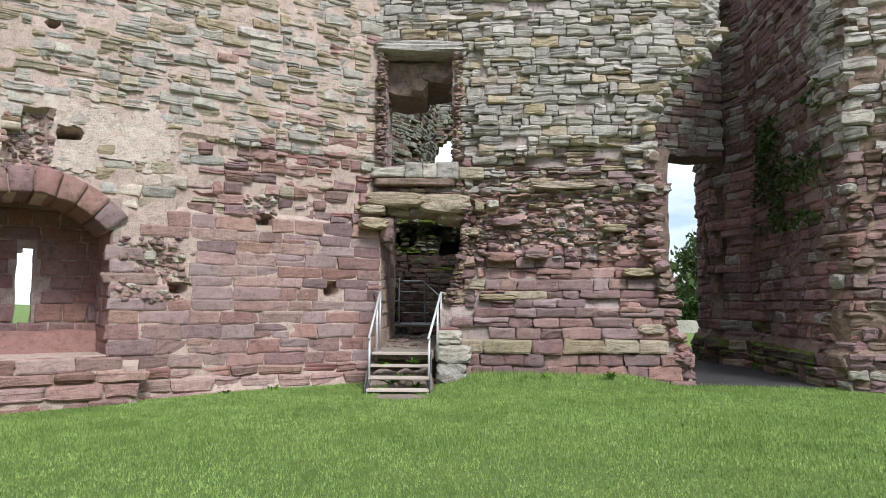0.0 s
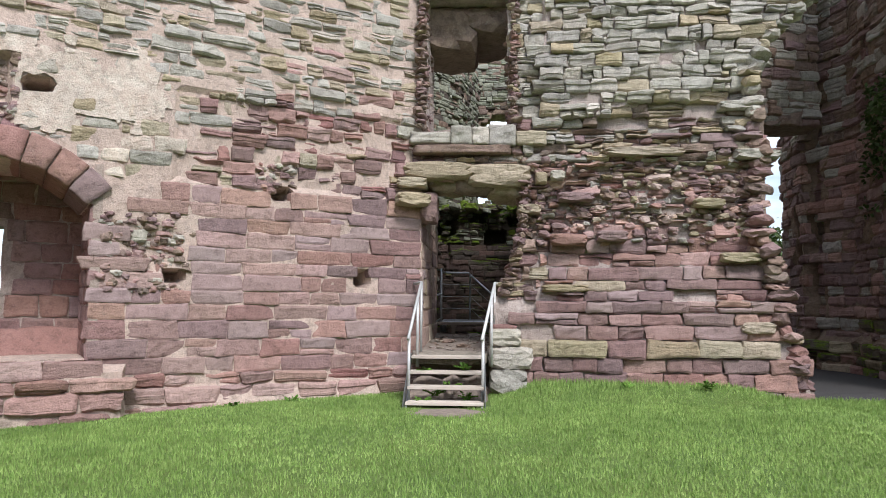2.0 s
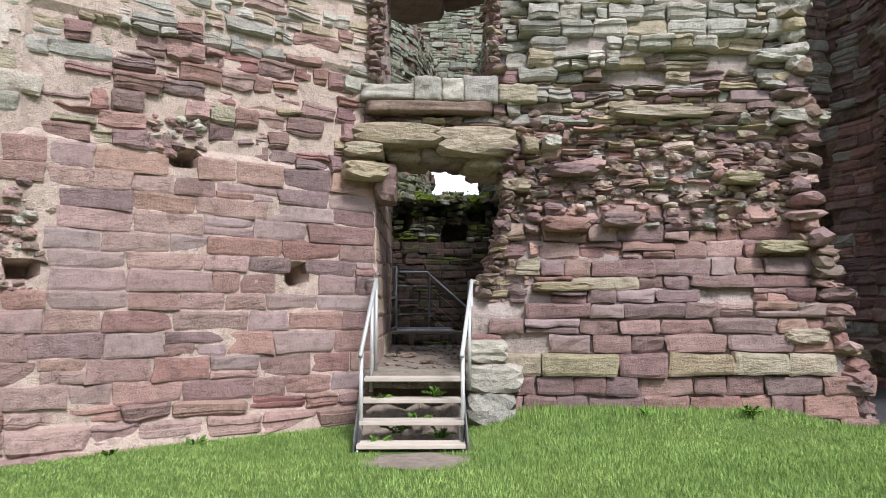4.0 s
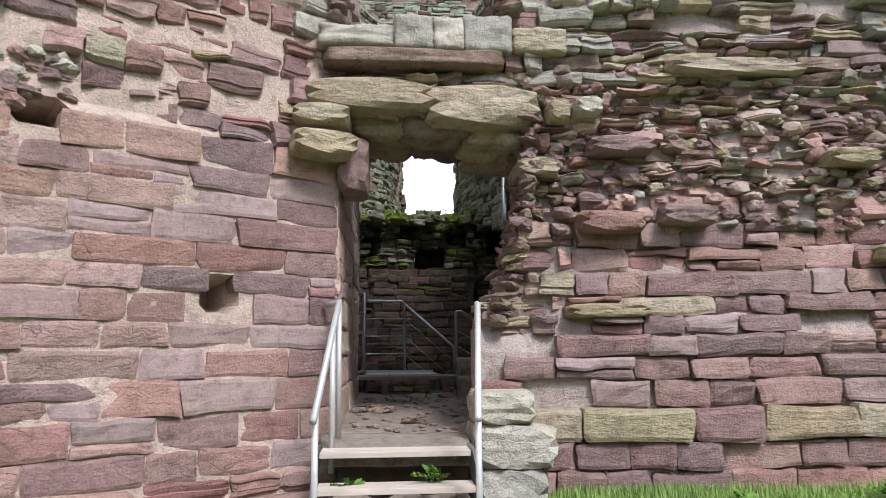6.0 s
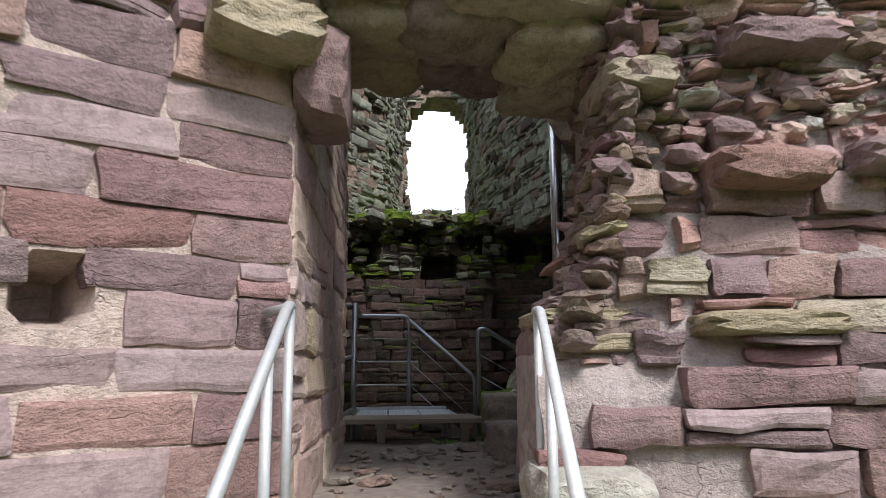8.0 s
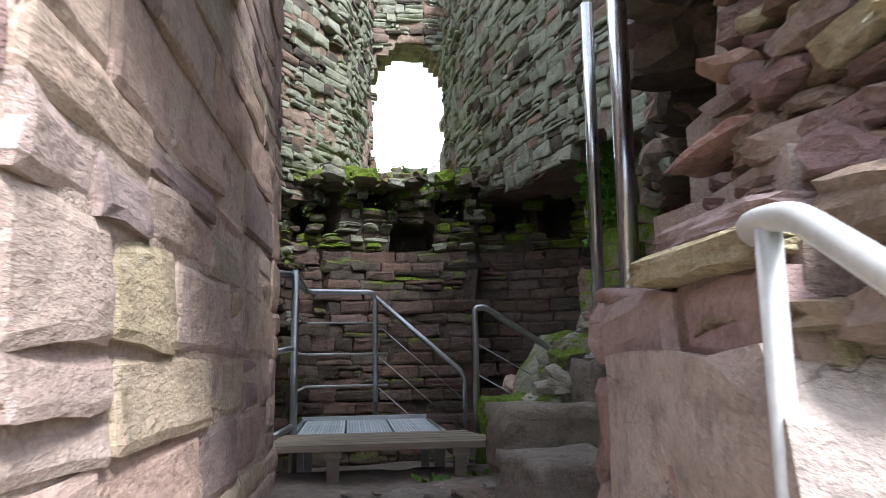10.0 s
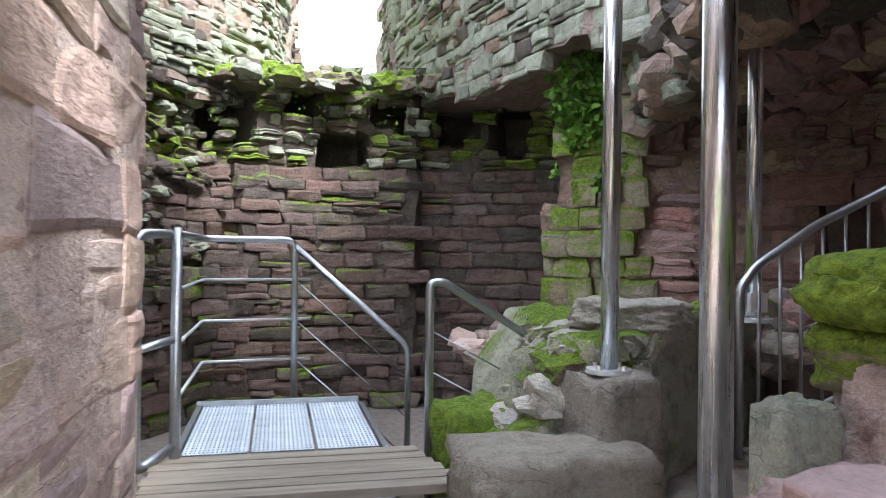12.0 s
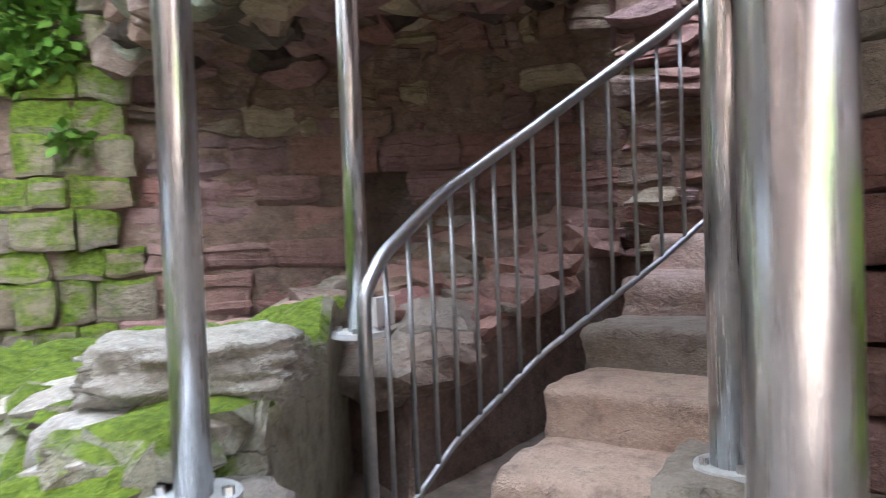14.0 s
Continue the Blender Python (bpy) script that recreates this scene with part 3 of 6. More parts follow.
def sheet(name, corners, z, mat, label, category, n=14, rough=0.01, kind="structure", skirt=0.25):
    """A slightly uneven slab over a quad in plan; z holds a height for each corner."""
    c = np.array(corners, float)
    zz = np.array(z, float)
    V, F = [], []
    for i in range(n + 1):
        for j in range(n + 1):
            s, t = i / n, j / n
            w = np.array([(1 - s) * (1 - t), s * (1 - t), s * t, (1 - s) * t])
            p = w @ c
            V.append((p[0], p[1], float(w @ zz) + rough * n1(p[0], p[1], 2.2) + rough * 0.6 * n1(p[0], p[1], 7)))
    N = n + 1
    F = [(i * N + j, (i + 1) * N + j, (i + 1) * N + j + 1, i * N + j + 1) for i in range(n) for j in range(n)]
    ring = [(i, 0) for i in range(n)] + [(n, j) for j in range(n)] + [(i, n) for i in range(n, 0, -1)] + [(0, j) for j in range(n, 0, -1)]
    base = len(V)
    V += [(V[i * N + j][0], V[i * N + j][1], V[i * N + j][2] - skirt) for i, j in ring]
    m = len(ring)
    for k in range(m):
        k2 = (k + 1) % m
        F.append((ring[k2][0] * N + ring[k2][1], ring[k][0] * N + ring[k][1], base + k, base + k2))
    return tagged(mesh_ob(name, V, F, mat), label, category, kind=kind)


sheet("path", [(3.9, 12.05), (6.9, 11.75), (8.0, 24), (4.4, 24)], [0.118, 0.118, 0.118, 0.118], ASPHALT, "dark asphalt path through the gap in the wall", "path", skirt=0.02)
sheet("floor_landing", [(-1.13, 11.76), (-0.17, 11.76), (-0.1, 12.4), (-1.2, 12.4)], [0.655, 0.655, 0.675, 0.675], SLAB, "worn stone threshold of the doorway", "floor", 20, 0.01, skirt=0.12)
sheet("floor_passage", [(-1.35, 12.4), (0.3, 12.4), (0.6, 15.9), (-1.35, 15.9)], [0.67, 0.67, 0.8, 0.8], DIRT, "trodden earth and stone floor of the passage", "floor", 30, 0.02, skirt=0.6)
sheet("floor_tower", [(-4, 15.2), (4, 15.2), (4, 24), (-4, 24)], [0.15] * 4, DIRT, "bare earth floor of the tower basement", "floor", 20, 0.05)
sheet("floor_stair_lobby", [(0.45, 13.9), (3.6, 13.9), (3.6, 16.4), (0.45, 16.4)], [0.92, 1.0, 1.0, 0.95], DIRT, "dark gravelly floor before the stone stair", "floor", 24, 0.03, skirt=0.8)

# ---- front wall, right of the door ----
PLAN_A = Plan((-1.3, 12.42), (0.0, 12.34), (2.0, 12.2), (3.75, 12.1), (5.0, 12.08), (5.05, 13.2))
DOOR_L, SILL_Z = -1.05, 0.66


def a_right(z):
    """The ruined end of the wall, by height, measured along its plan."""
    zs = [0, 0.5, 1.0, 1.6, 2.0, 2.5, 3.1, 3.45, 3.6, 4.3, 4.65, 5.0, 5.3, 5.7, 6.1, 7.0, 8]
    us = [5.45, 5.38, 5.2, 5.12, 5.02, 4.86, 4.84, 5.05, 4.84, 4.8, 4.86, 5.0, 5.2, 5.75, 5.95, 5.8, 5.75]
    return float(np.interp(z, zs, us))


def a_keep(u, z):
    x = u - 1.3
    if u > a_right(z) + 0.1 * n1(u, z, 4):
        return False
    jag = 0.05 * n1(u, z, 5.0)
    right = float(np.interp(z, [0.6, 1.45, 1.55, 2.1, 2.5, 2.95], [-0.02, 0.0, 0.12, 0.26, 0.36, 0.36]))
    if z < 3.1 + jag and DOOR_L - 0.3 < x < right + jag and z > 0.2:
        return False
    if 3.88 + jag < z < 5.85 and DOOR_L - 0.02 < x < 0.2 + jag * 1.5 + max(0, (4.3 - z) * 0.1):
        return False
    return True


def a_depth(u, z):
    x = u - 1.3
    d = 0.03 * n1(u, z, 1.1) + 0.02 * n1(u, z, 3.0)
    if z < 1.75:
        d += 0.10 * smooth01((1.75 - z) / 0.5)
    if z < 0.75:
        d += 0.07
    if 1.9 < z < 3.3 and x > 0.5:
        d -= 0.05
    edge = 3.92 + 0.17 * max(0, x - 0.7)
    if z > edge and x > 0.65:
        d += 0.13
    if x < 0.6 and 0.85 < z < 2.9 and x > -0.2:
        d -= 0.16 * smooth01((0.7 - x) / 0.5) * smooth01((z - 1.3) / 0.3)
    return d


def a_course(z, r):
    if z < 0.7:
        return r.uniform(0.18, 0.24)
    if z < 0.8:
        return 0.1
    if z < 2.3:
        return r.uniform(0.14, 0.21)
    if z < 3.35:
        return r.uniform(0.055, 0.13)
    if z < 3.95:
        return r.uniform(0.09, 0.16)
    return r.uniform(0.13, 0.21)


def a_style(u, z):
    x = u - 1.3
    edge = 3.92 + 0.17 * max(0, x - 0.7)
    if x < 0.6 and 1.4 < z < 3.3:
        return dict(w=(0.08, 0.3), prot=(-0.08, 0.1, -0.02), rnd=0.4, lump=0.04, lost=0.15, split=0.4, mats=[PURPLE, BUFF, CORE, PINK, ROSE], wts=[2, 2.5, 1.5, 2, 2])
    if z < 0.7:
        return dict(w=(0.3, 0.62), prot=(-0.01, 0.04, 0.01), rnd=0.35, lump=0.02, joint=0.8, mats=[RED, PINK, PURPLE], wts=[3, 3, 2])
    if z < 0.8:
        return dict(w=(0.5, 0.9), prot=(0.03, 0.08, 0.05), rnd=0.5, lump=0.015, mats=[BUFF, PURPLE], wts=[6, 1])
    if z < 2.3 + 0.2 * n1(u, z, 1.5, 3):
        return dict(w=(0.25, 0.7), prot=(-0.025, 0.06, 0.005), rnd=0.4, lump=0.022, lost=0.05, split=0.12, mats=[PURPLE, RED, PINK, SMOOTHRED, BUFF], wts=[4, 2, 3, 2, 0.4])
    if z < 3.35:
        return dict(w=(0.08, 0.42), prot=(-0.07, 0.11, -0.01), rnd=0.4, lump=0.042, lost=0.13, split=0.3, mats=[PURPLE, RED, CORE, PINK, BUFF, GREY, ROSE], wts=[2.5, 1, 1.2, 3.5, 2, 1.2, 3])
    if z < edge:
        return dict(w=(0.12, 0.5), prot=(-0.05, 0.1, 0.0), rnd=0.4, lump=0.035, lost=0.08, split=0.25, mats=[BUFF, CORE, PURPLE, GREY], wts=[3, 1.2, 1.5, 2])
    return dict(w=(0.14, 0.5), prot=(-0.03, 0.075, 0.01), rnd=0.35, lump=0.03, lost=0.05, split=0.3, mats=[GREY, PALE, BUFF], wts=[5, 3, 1.6])


# above about 7.5 m the wall is unseen, added to keep sun off the tower
wall_front = wall_body("wall_front", PLAN_A, 0.0, 12.6, 0.85, a_keep, a_depth, MORTAR, 0.09, 0.025, 0.065, label="ruined red and grey sandstone castle wall with a doorway")
stones(wall_front, PLAN_A, 0.0, 12.5, a_keep, a_depth, a_course, a_style, 3, lambda u, z: 1.2 < u < 4.9 and 0.2 < z < 1.9, wave=0.03)

# ---- slanting wall, left of the door ----
LB = 9.0
PLAN_B = Plan((-1.2 - 0.834 * LB, 12.35 - 0.552 * LB), (-1.09, 12.423))
NICHE = (4.17, 6.27, 0.72, 2.36, 2.9)


def in_niche(v, z, grow=0.0):
    a, b, zl, zs, zc = NICHE
    a, b = a - grow, b + grow
    if not (a < v < b and z > zl - grow):
        return False
    m, half = (a + b) / 2, (b - a) / 2
    return z < zs + (zc + grow - zs) * (1 - ((v - m) / half) ** 2) ** 0.5 if z > zs else True


def b_hole(v, z):
    return (0.68 < v < 0.86 and 1.57 < z < 1.76) or (1.82 < v < 2.06 and 2.68 < z < 2.84) or (3.16 < v < 3.36 and 1.55 < z < 1.74) or (4.62 < v < 4.9 and 3.64 < z < 3.8) or (4.95 < v < 5.1 and 5.18 < z < 5.3)


def b_keep(u, z):
    v = LB - u
    return not in_niche(v, z) and not b_hole(v, z)


def b_solid(u, z):
    return not in_niche(LB - u, z)


def b_depth(u, z):
    v = LB - u
    d = 0.025 * n1(u, z, 0.9, 2) + 0.012 * n1(u, z, 2.6, 2)
    if v > 3.75 and z < 0.6:
        d += 0.30
    elif z < 0.35:
        d += 0.08 * smooth01((0.35 - z) / 0.3)
    if 0.1 < v < 3.3 and 2.85 < z < 3.95:
        d -= 0.05
    if v > 5.0 and 3.2 < z < 4.0 and v < 5.5:
        d -= 0.14
    if 3.1 < v < 4.0 and 1.5 < z < 2.3:
        d -= 0.09 * smooth01(1.2 - abs(v - 3.5) / 0.4) * smooth01(1.2 - abs(z - 1.9) / 0.35)
    return d


def b_course(z, r):
    if z < 2.7:
        return r.uniform(0.15, 0.25)
    return r.uniform(0.12, 0.21)


def b_line(v):
    """Height at which the red courses give way to the grey and buff ones."""
    return float(np.interp(v, [0, 0.7, 2.0, 3.0, 3.2, 3.7, 4.2, 9], [3.6, 3.95, 3.95, 3.9, 3.1, 2.55, 2.4, 2.4]))


def b_style(u, z):
    v = LB - u
    line = b_line(v) + 0.15 * n1(u, z, 2.3)
    if z > 2.3 and in_niche(v, z, 0.33):
        return dict(w=(0.1, 0.2), prot=(-0.1, -0.02, -0.05), rnd=0.4, lost=0.6, mats=[RED, PURPLE], wts=[1, 1])
    if z < 0.45:
        return dict(w=(0.35, 0.7), prot=(-0.02, 0.06, 0.015), rnd=0.9, lump=0.025, mats=[RED, PINK], wts=[2, 3])
    if 3.1 < v < 4.0 and 1.5 < z < 2.35:
        return dict(w=(0.08, 0.25), prot=(-0.07, 0.05, -0.02), rnd=0.7, lump=0.03, lost=0.3, split=0.4, mats=[PINK, CORE, PALE], wts=[2, 2, 1])
    if 5.0 < v < 5.6 and 3.2 < z < 4.0:
        return dict(w=(0.08, 0.25), prot=(-0.07, 0.05, -0.02), rnd=0.7, lump=0.03, lost=0.1, split=0.5, mats=[PURPLE, CORE], wts=[2, 2])
    if z < line and z < 2.75:
        return dict(w=(0.28, 0.78), prot=(0.0, 0.02, 0.005), rnd=0.22, lump=0.014, lost=0.0, joint=0.6, split=0.06, mats=[RED, PINK, PURPLE, SMOOTHRED], wts=[4, 4, 2.5, 4])
    if z < line:
        return dict(w=(0.16, 0.45), prot=(-0.06, 0.09, 0.0), rnd=0.35, lump=0.026, lost=0.05, split=0.25, mats=[PURPLE, RED, BUFF, PINK], wts=[5, 4, 1.0, 1])
    if v > 3.2 and z < 4.3 and n1(u, z, 0.9, 8) > -0.45:
        return dict(w=(0.2, 0.5), prot=(-0.03, 0.025, -0.005), rnd=0.4, lump=0.02, lost=0.15, split=0.2, mats=[PLASTER, PALE, BUFF, GREY], wts=[3, 2, 3, 2])
    return dict(w=(0.14, 0.55), prot=(-0.03, 0.045, 0.0), rnd=0.35, lump=0.026, lost=0.03, split=0.3, mats=[GREY, BUFF, PALE, PINK], wts=[4, 4, 1.5, 0.5])


# unseen upper part, carried to 12.6 m to block sun like the front wall
wall_left = wall_body("wall_left", PLAN_B, -0.15, 12.6, 1.35, b_solid, lambda u, z: b_depth(u, z) - 0.45 * b_hole(LB - u, z), POINT, 0.07, 0.006, 0.012, label="coursed red sandstone castle wall, grey and buff higher up")
stones(wall_left, PLAN_B, -0.1, 12.5, b_keep, b_depth, b_course, b_style, 5, lambda u, z: 4.6 < u < 9.2 and 0.3 < z < 2.7, wave=0.03,
       cuts=[(LB - 0.86, LB - 0.68, 1.57, 1.76), (LB - 2.06, LB - 1.82, 2.68, 2.84), (LB - 3.36, LB - 3.16, 1.55, 1.74), (LB - 4.9, LB - 4.62, 3.64, 3.8), (LB - 5.1, LB - 4.95, 5.18, 5.3)])


def b_at(v, off, z):
    x, y = PLAN_B.at(np.array([LB - v]), np.array([off]))
    return Vector((float(x[0]), float(y[0]), z))


def render_patch():
    """The pale old render that clings to the wall over the niche."""
    cell = 0.05
    V, F, ids = [], [], {}
    vs, zs = np.arange(3.0, 9.0, cell), np.arange(2.4, 4.5, cell)

    def there(v, z):
        if in_niche(v, z, 0.36) or b_hole(v, z):
            return False
        f = n1(v, z, 0.9, 3) + 0.5 * n1(v, z, 3.1, 4) + 0.25 * n1(v, z, 8, 4)
        lim = 0.12 + 2.2 * max(0, 3.6 - v) + 1.2 * max(0, z - 3.9) + 1.5 * max(0, 2.7 - z) + (2 if 4.95 < v < 5.55 and 3.15 < z < 4.0 else 0)
        return f > lim

    for v in vs:
        for z in zs:
            if there(v, z):
                q = []
                for a, b in ((v, z), (v - cell, z), (v - cell, z + cell), (v, z + cell)):
                    k = (round(a / cell), round(b / cell))
                    if k not in ids:
                        ids[k] = len(V)
                        jx, jz = 0.035 * n1(a, b, 11, 5), 0.035 * n1(a, b, 11, 6)
                        V.append(b_at(a + jx, b_depth(LB - a, b) + 0.012 + 0.012 * n1(a, b, 4, 7), b + jz))
                    q.append(ids[k])
                F.append(q)
    tagged(mesh_ob("plaster", V, F, PLASTER, wall_left), "patch of pale flaking old render")


render_patch()


def niche():
    a, b, zl, zs, zc = NICHE
    # back wall of the niche with its narrow lancet
    p0, p1 = b_at(b + 0.4, -1.25, 0), b_at(a - 0.15, -1.25, 0)
    plan = Plan((p0.x, p0.y), (p1.x, p1.y))
    c = 1.55

    def keep(u, z):
        half = 0.13 if z < 2.0 else 0.13 - 0.06 * (z - 2.0) / 0.2
        return not (abs(u - c) < half and 1.12 < z < 2.2)

    w = wall_body("wall_niche", plan, 0.3, 3.3, 0.35, keep, flat, MORTAR, 0.07, 0.02, 0.03, 2, "dark red stone back of the window niche with a lancet slit")
    stones(w, plan, 0.35, 3.2, keep, flat, lambda z, r: r.uniform(0.2, 0.28), lambda u, z: dict(w=(0.3, 0.55), prot=(-0.01, 0.015, 0), rnd=0.35, lump=0.01, mats=[RED, PURPLE], wts=[2, 1]), 9, lambda u, z: True, cuts=[(c - 0.13, c + 0.13, 1.12, 2.2)])
    # jamb nearest the door
    q0, q1 = b_at(a, -1.2, 0), b_at(a, 0.0, 0)
    plan2 = Plan((q0.x, q0.y), (q1.x, q1.y))
    w2 = wall_body("wall_niche_jamb", plan2, 0.5, 2.9, 0.12, always, flat, MORTAR, 0.15, 0.01, 0.02, 2, "red stone jamb of the window niche")
    stones(w2, plan2, 0.6, 2.6, always, flat, lambda z, r: r.uniform(0.2, 0.28), lambda u, z: dict(w=(0.3, 0.5), prot=(0.0, 0.012, 0.005), rnd=0.35, lump=0.01, mats=[RED, PURPLE], wts=[2, 1]), 10, lambda u, z: True, back=0.1)
    # sill and vault
    V, F = [], []
    n = 12
    for i in range(n + 1):
        for j in range(n + 1):
            v, d = a - 0.02 + (b - a + 0.04) * i / n, 0.03 - 1.28 * j / n
            V.append(b_at(v, d, zl + 0.0 + 0.03 * n1(v, d, 3, 9) - 0.05 + (0.33 * smooth01((j / n - 0.72) / 0.08))))
    F = [(i * (n + 1) + j, i * (n + 1) + j + 1, (i + 1) * (n + 1) + j + 1, (i + 1) * (n + 1) + j) for i in range(n) for j in range(n)]
    tagged(mesh_ob("window_sill", V, F, RED), "worn red stone sill and bench of the niche", "sill", kind="structure")
    # voussoirs of the arch
    m, half = (a + b) / 2, (b - a) / 2
    R = (half ** 2 + (zc - zs) ** 2) / (2 * (zc - zs))
    cz = zc - R
    a0 = math.asin(half / R)
    arch = tagged(new("window_arch"), "segmental arch of long red voussoirs over the niche", "arch", kind="structure")
    k = 9
    for i in range(k):
        t0, t1 = a0 - 2 * a0 * i / k * 1.0 + 0.05, a0 - 2 * a0 * (i + 1) / k + 0.062
        V, F = [], []
        rr = random.Random(i)
        pr = rr.uniform(0.0, 0.035)
        for d in (-1.2, -0.6, -0.04, pr + 0.03, pr + 0.045):
            ins = 0.02 if d > pr + 0.04 else 0
            for q in range(5):
                t = t0 + (t1 - t0) * q / 4
                for rad in (R - 0.01 + ins, R + 0.12, R + 0.33 - ins):
                    wob = 0.012 * n1(t * 5, rad * 4 + d, 2, 11)
                    V.append(b_at(m + rad * math.sin(t), d + wob, cz + rad * math.cos(t) + wob))
        nd, nq, nr = 5, 5, 3
        vid = lambda d, q, r_: (d * nq + q) * nr + r_
        for d in range(nd - 1):
            for q in range(nq - 1):
                F.append((vid(d, q, 0), vid(d + 1, q, 0), vid(d + 1, q + 1, 0), vid(d, q + 1, 0)))
                F.append((vid(d, q, 2), vid(d, q + 1, 2), vid(d + 1, q + 1, 2), vid(d + 1, q, 2)))
            for r_ in range(nr - 1):
                F.append((vid(d, 0, r_), vid(d, 0, r_ + 1), vid(d + 1, 0, r_ + 1), vid(d + 1, 0, r_)))
                F.append((vid(d, nq - 1, r_), vid(d + 1, nq - 1, r_), vid(d + 1, nq - 1, r_ + 1), vid(d, nq - 1, r_ + 1)))
        for q in range(nq - 1):
            for r_ in range(nr - 1):
                F.append((vid(nd - 1, q, r_), vid(nd - 1, q, r_ + 1), vid(nd - 1, q + 1, r_ + 1), vid(nd - 1, q + 1, r_)))
        ob = mesh_ob("voussoir", V, F, rr.choice([RED, PURPLE, RED]), arch)
        bm = bmesh.new()
        bm.from_mesh(ob.data)
        bmesh.ops.recalc_face_normals(bm, faces=bm.faces)
        bm.to_mesh(ob.data)
        bm.free()


niche()


# big dressed pieces at the doorway and the first-floor window
def block(name, x0, x1, y0, y1, z0, z1, mat, seed, parent=None, label="", blocky=0.9, rough=0.05, turn=0, tilt=(0, 0), sub=3):
    return rock(name, ((x0 + x1) / 2, (y0 + y1) / 2, (z0 + z1) / 2), (x1 - x0, y1 - y0, z1 - z0), mat, seed, turn, sub, blocky, rough, parent, label, "stone block", tilt)


block("lintel_stone", -1.33, -0.35, 12.18, 12.9, 3.12, 3.36, BUFF, 1, wall_front)
block("lintel_stone", -0.42, 0.46, 12.2, 12.9, 3.02, 3.34, BUFF, 2, wall_front)
for i, (x0, x1, y0, y1, z0) in enumerate([(-1.0, -0.5, 12.45, 12.95, 2.98), (-0.62, -0.05, 12.4, 12.9, 2.96), (-0.1, 0.42, 12.4, 12.95, 2.9), (-1.05, -0.45, 12.85, 13.5, 3.02), (-0.5, 0.05, 12.8, 13.45, 3.03), (0.0, 0.45, 12.85, 13.5, 2.88)]):
    block("soffit_stone", x0, x1, y0, y1, z0, z0 + 0.35, (BUFF, CORE, BUFF)[i % 3], 300 + i, wall_front, blocky=0.55, rough=0.2, sub=4)
block("corbel_stone", -1.42, -1.0, 12.1, 12.75, 2.98, 3.13, BUFF, 4, wall_front)
block("corbel_stone", -1.5, -1.02, 12.02, 12.7, 2.72, 2.9, BUFF, 5, wall_front, turn=20)
block("corbel_stone", -1.1, -0.86, 12.35, 12.9, 2.52, 2.95, PURPLE, 6, wall_front)
block("corbel_stone", 0.3, 0.62, 12.2, 12.8, 2.62, 2.76, BUFF, 7, wall_front)
for i, (x0, x1, z0, z1, m) in enumerate([(-1.25, -0.66, 3.62, 3.79, GREY), (-0.67, -0.36, 3.6, 3.88, GREY), (-0.36, -0.12, 3.6, 3.86, PALE), (-0.13, 0.27, 3.58, 3.9, GREY), (0.26, 0.7, 3.6, 3.8, BUFF), (-1.2, 0.2, 3.48, 3.6, CORE)]):
    block("sill_stone", x0, x1, 12.18, 12.9, z0, z1, m, 20 + i, wall_front, blocky=0.98, rough=0.04, sub=4)
block("lintel_stone", -1.25, 0.45, 12.2, 13.2, 5.86, 6.06, GREY, 31, wall_front)
block("lintel_stone", -1.2, -0.3, 12.7, 14.1, 5.2, 5.9, CORE, 32, wall_front, rough=0.1)
block("lintel_stone", -0.5, 0.3, 12.7, 14.1, 5.45, 5.9, CORE, 33, wall_front, rough=0.1)
# lichened blocks at the foot of the right jamb
for i, (x0, x1, z0, z1, m) in enumerate([(-0.1, 0.32, 0.76, 1.0, PALE), (-0.12, 0.48, 0.46, 0.76, PALE), (-0.1, 0.4, 0.12, 0.46, GREY)]):
    block("jamb_stone", x0, x1, 11.95, 12.6, z0, z1, m, 40 + i, wall_front, rough=0.07)
# slabs that stand proud of the rubble
for i, (x, z, w, h, m) in enumerate([(0.95, 1.57, 0.62, 0.1, BUFF), (1.1, 2.85, 0.5, 0.12, PURPLE), (2.05, 3.48, 1.1, 0.12, BUFF), (1.0, 2.25, 0.5, 0.16, RED), (1.6, 2.3, 0.42, 0.15, PURPLE), (3.55, 3.42, 0.6, 0.13, GREY), (0.62, 3.12, 0.16, 0.16, BUFF), (0.85, 3.16, 0.2, 0.13, PALE), (3.3, 2.0, 0.5, 0.13, BUFF), (3.5, 1.05, 0.45, 0.16, BUFF), (2.9, 2.75, 0.4, 0.12, BUFF), (3.3, 4.1, 0.5, 0.12, GREY)]):
    y = 12.3 - 0.065 * x
    block("slab_stone", x - w / 2, x + w / 2, y - 0.13, y + 0.3, z - h / 2, z + h / 2, m, 50 + i, wall_front, rough=0.06)



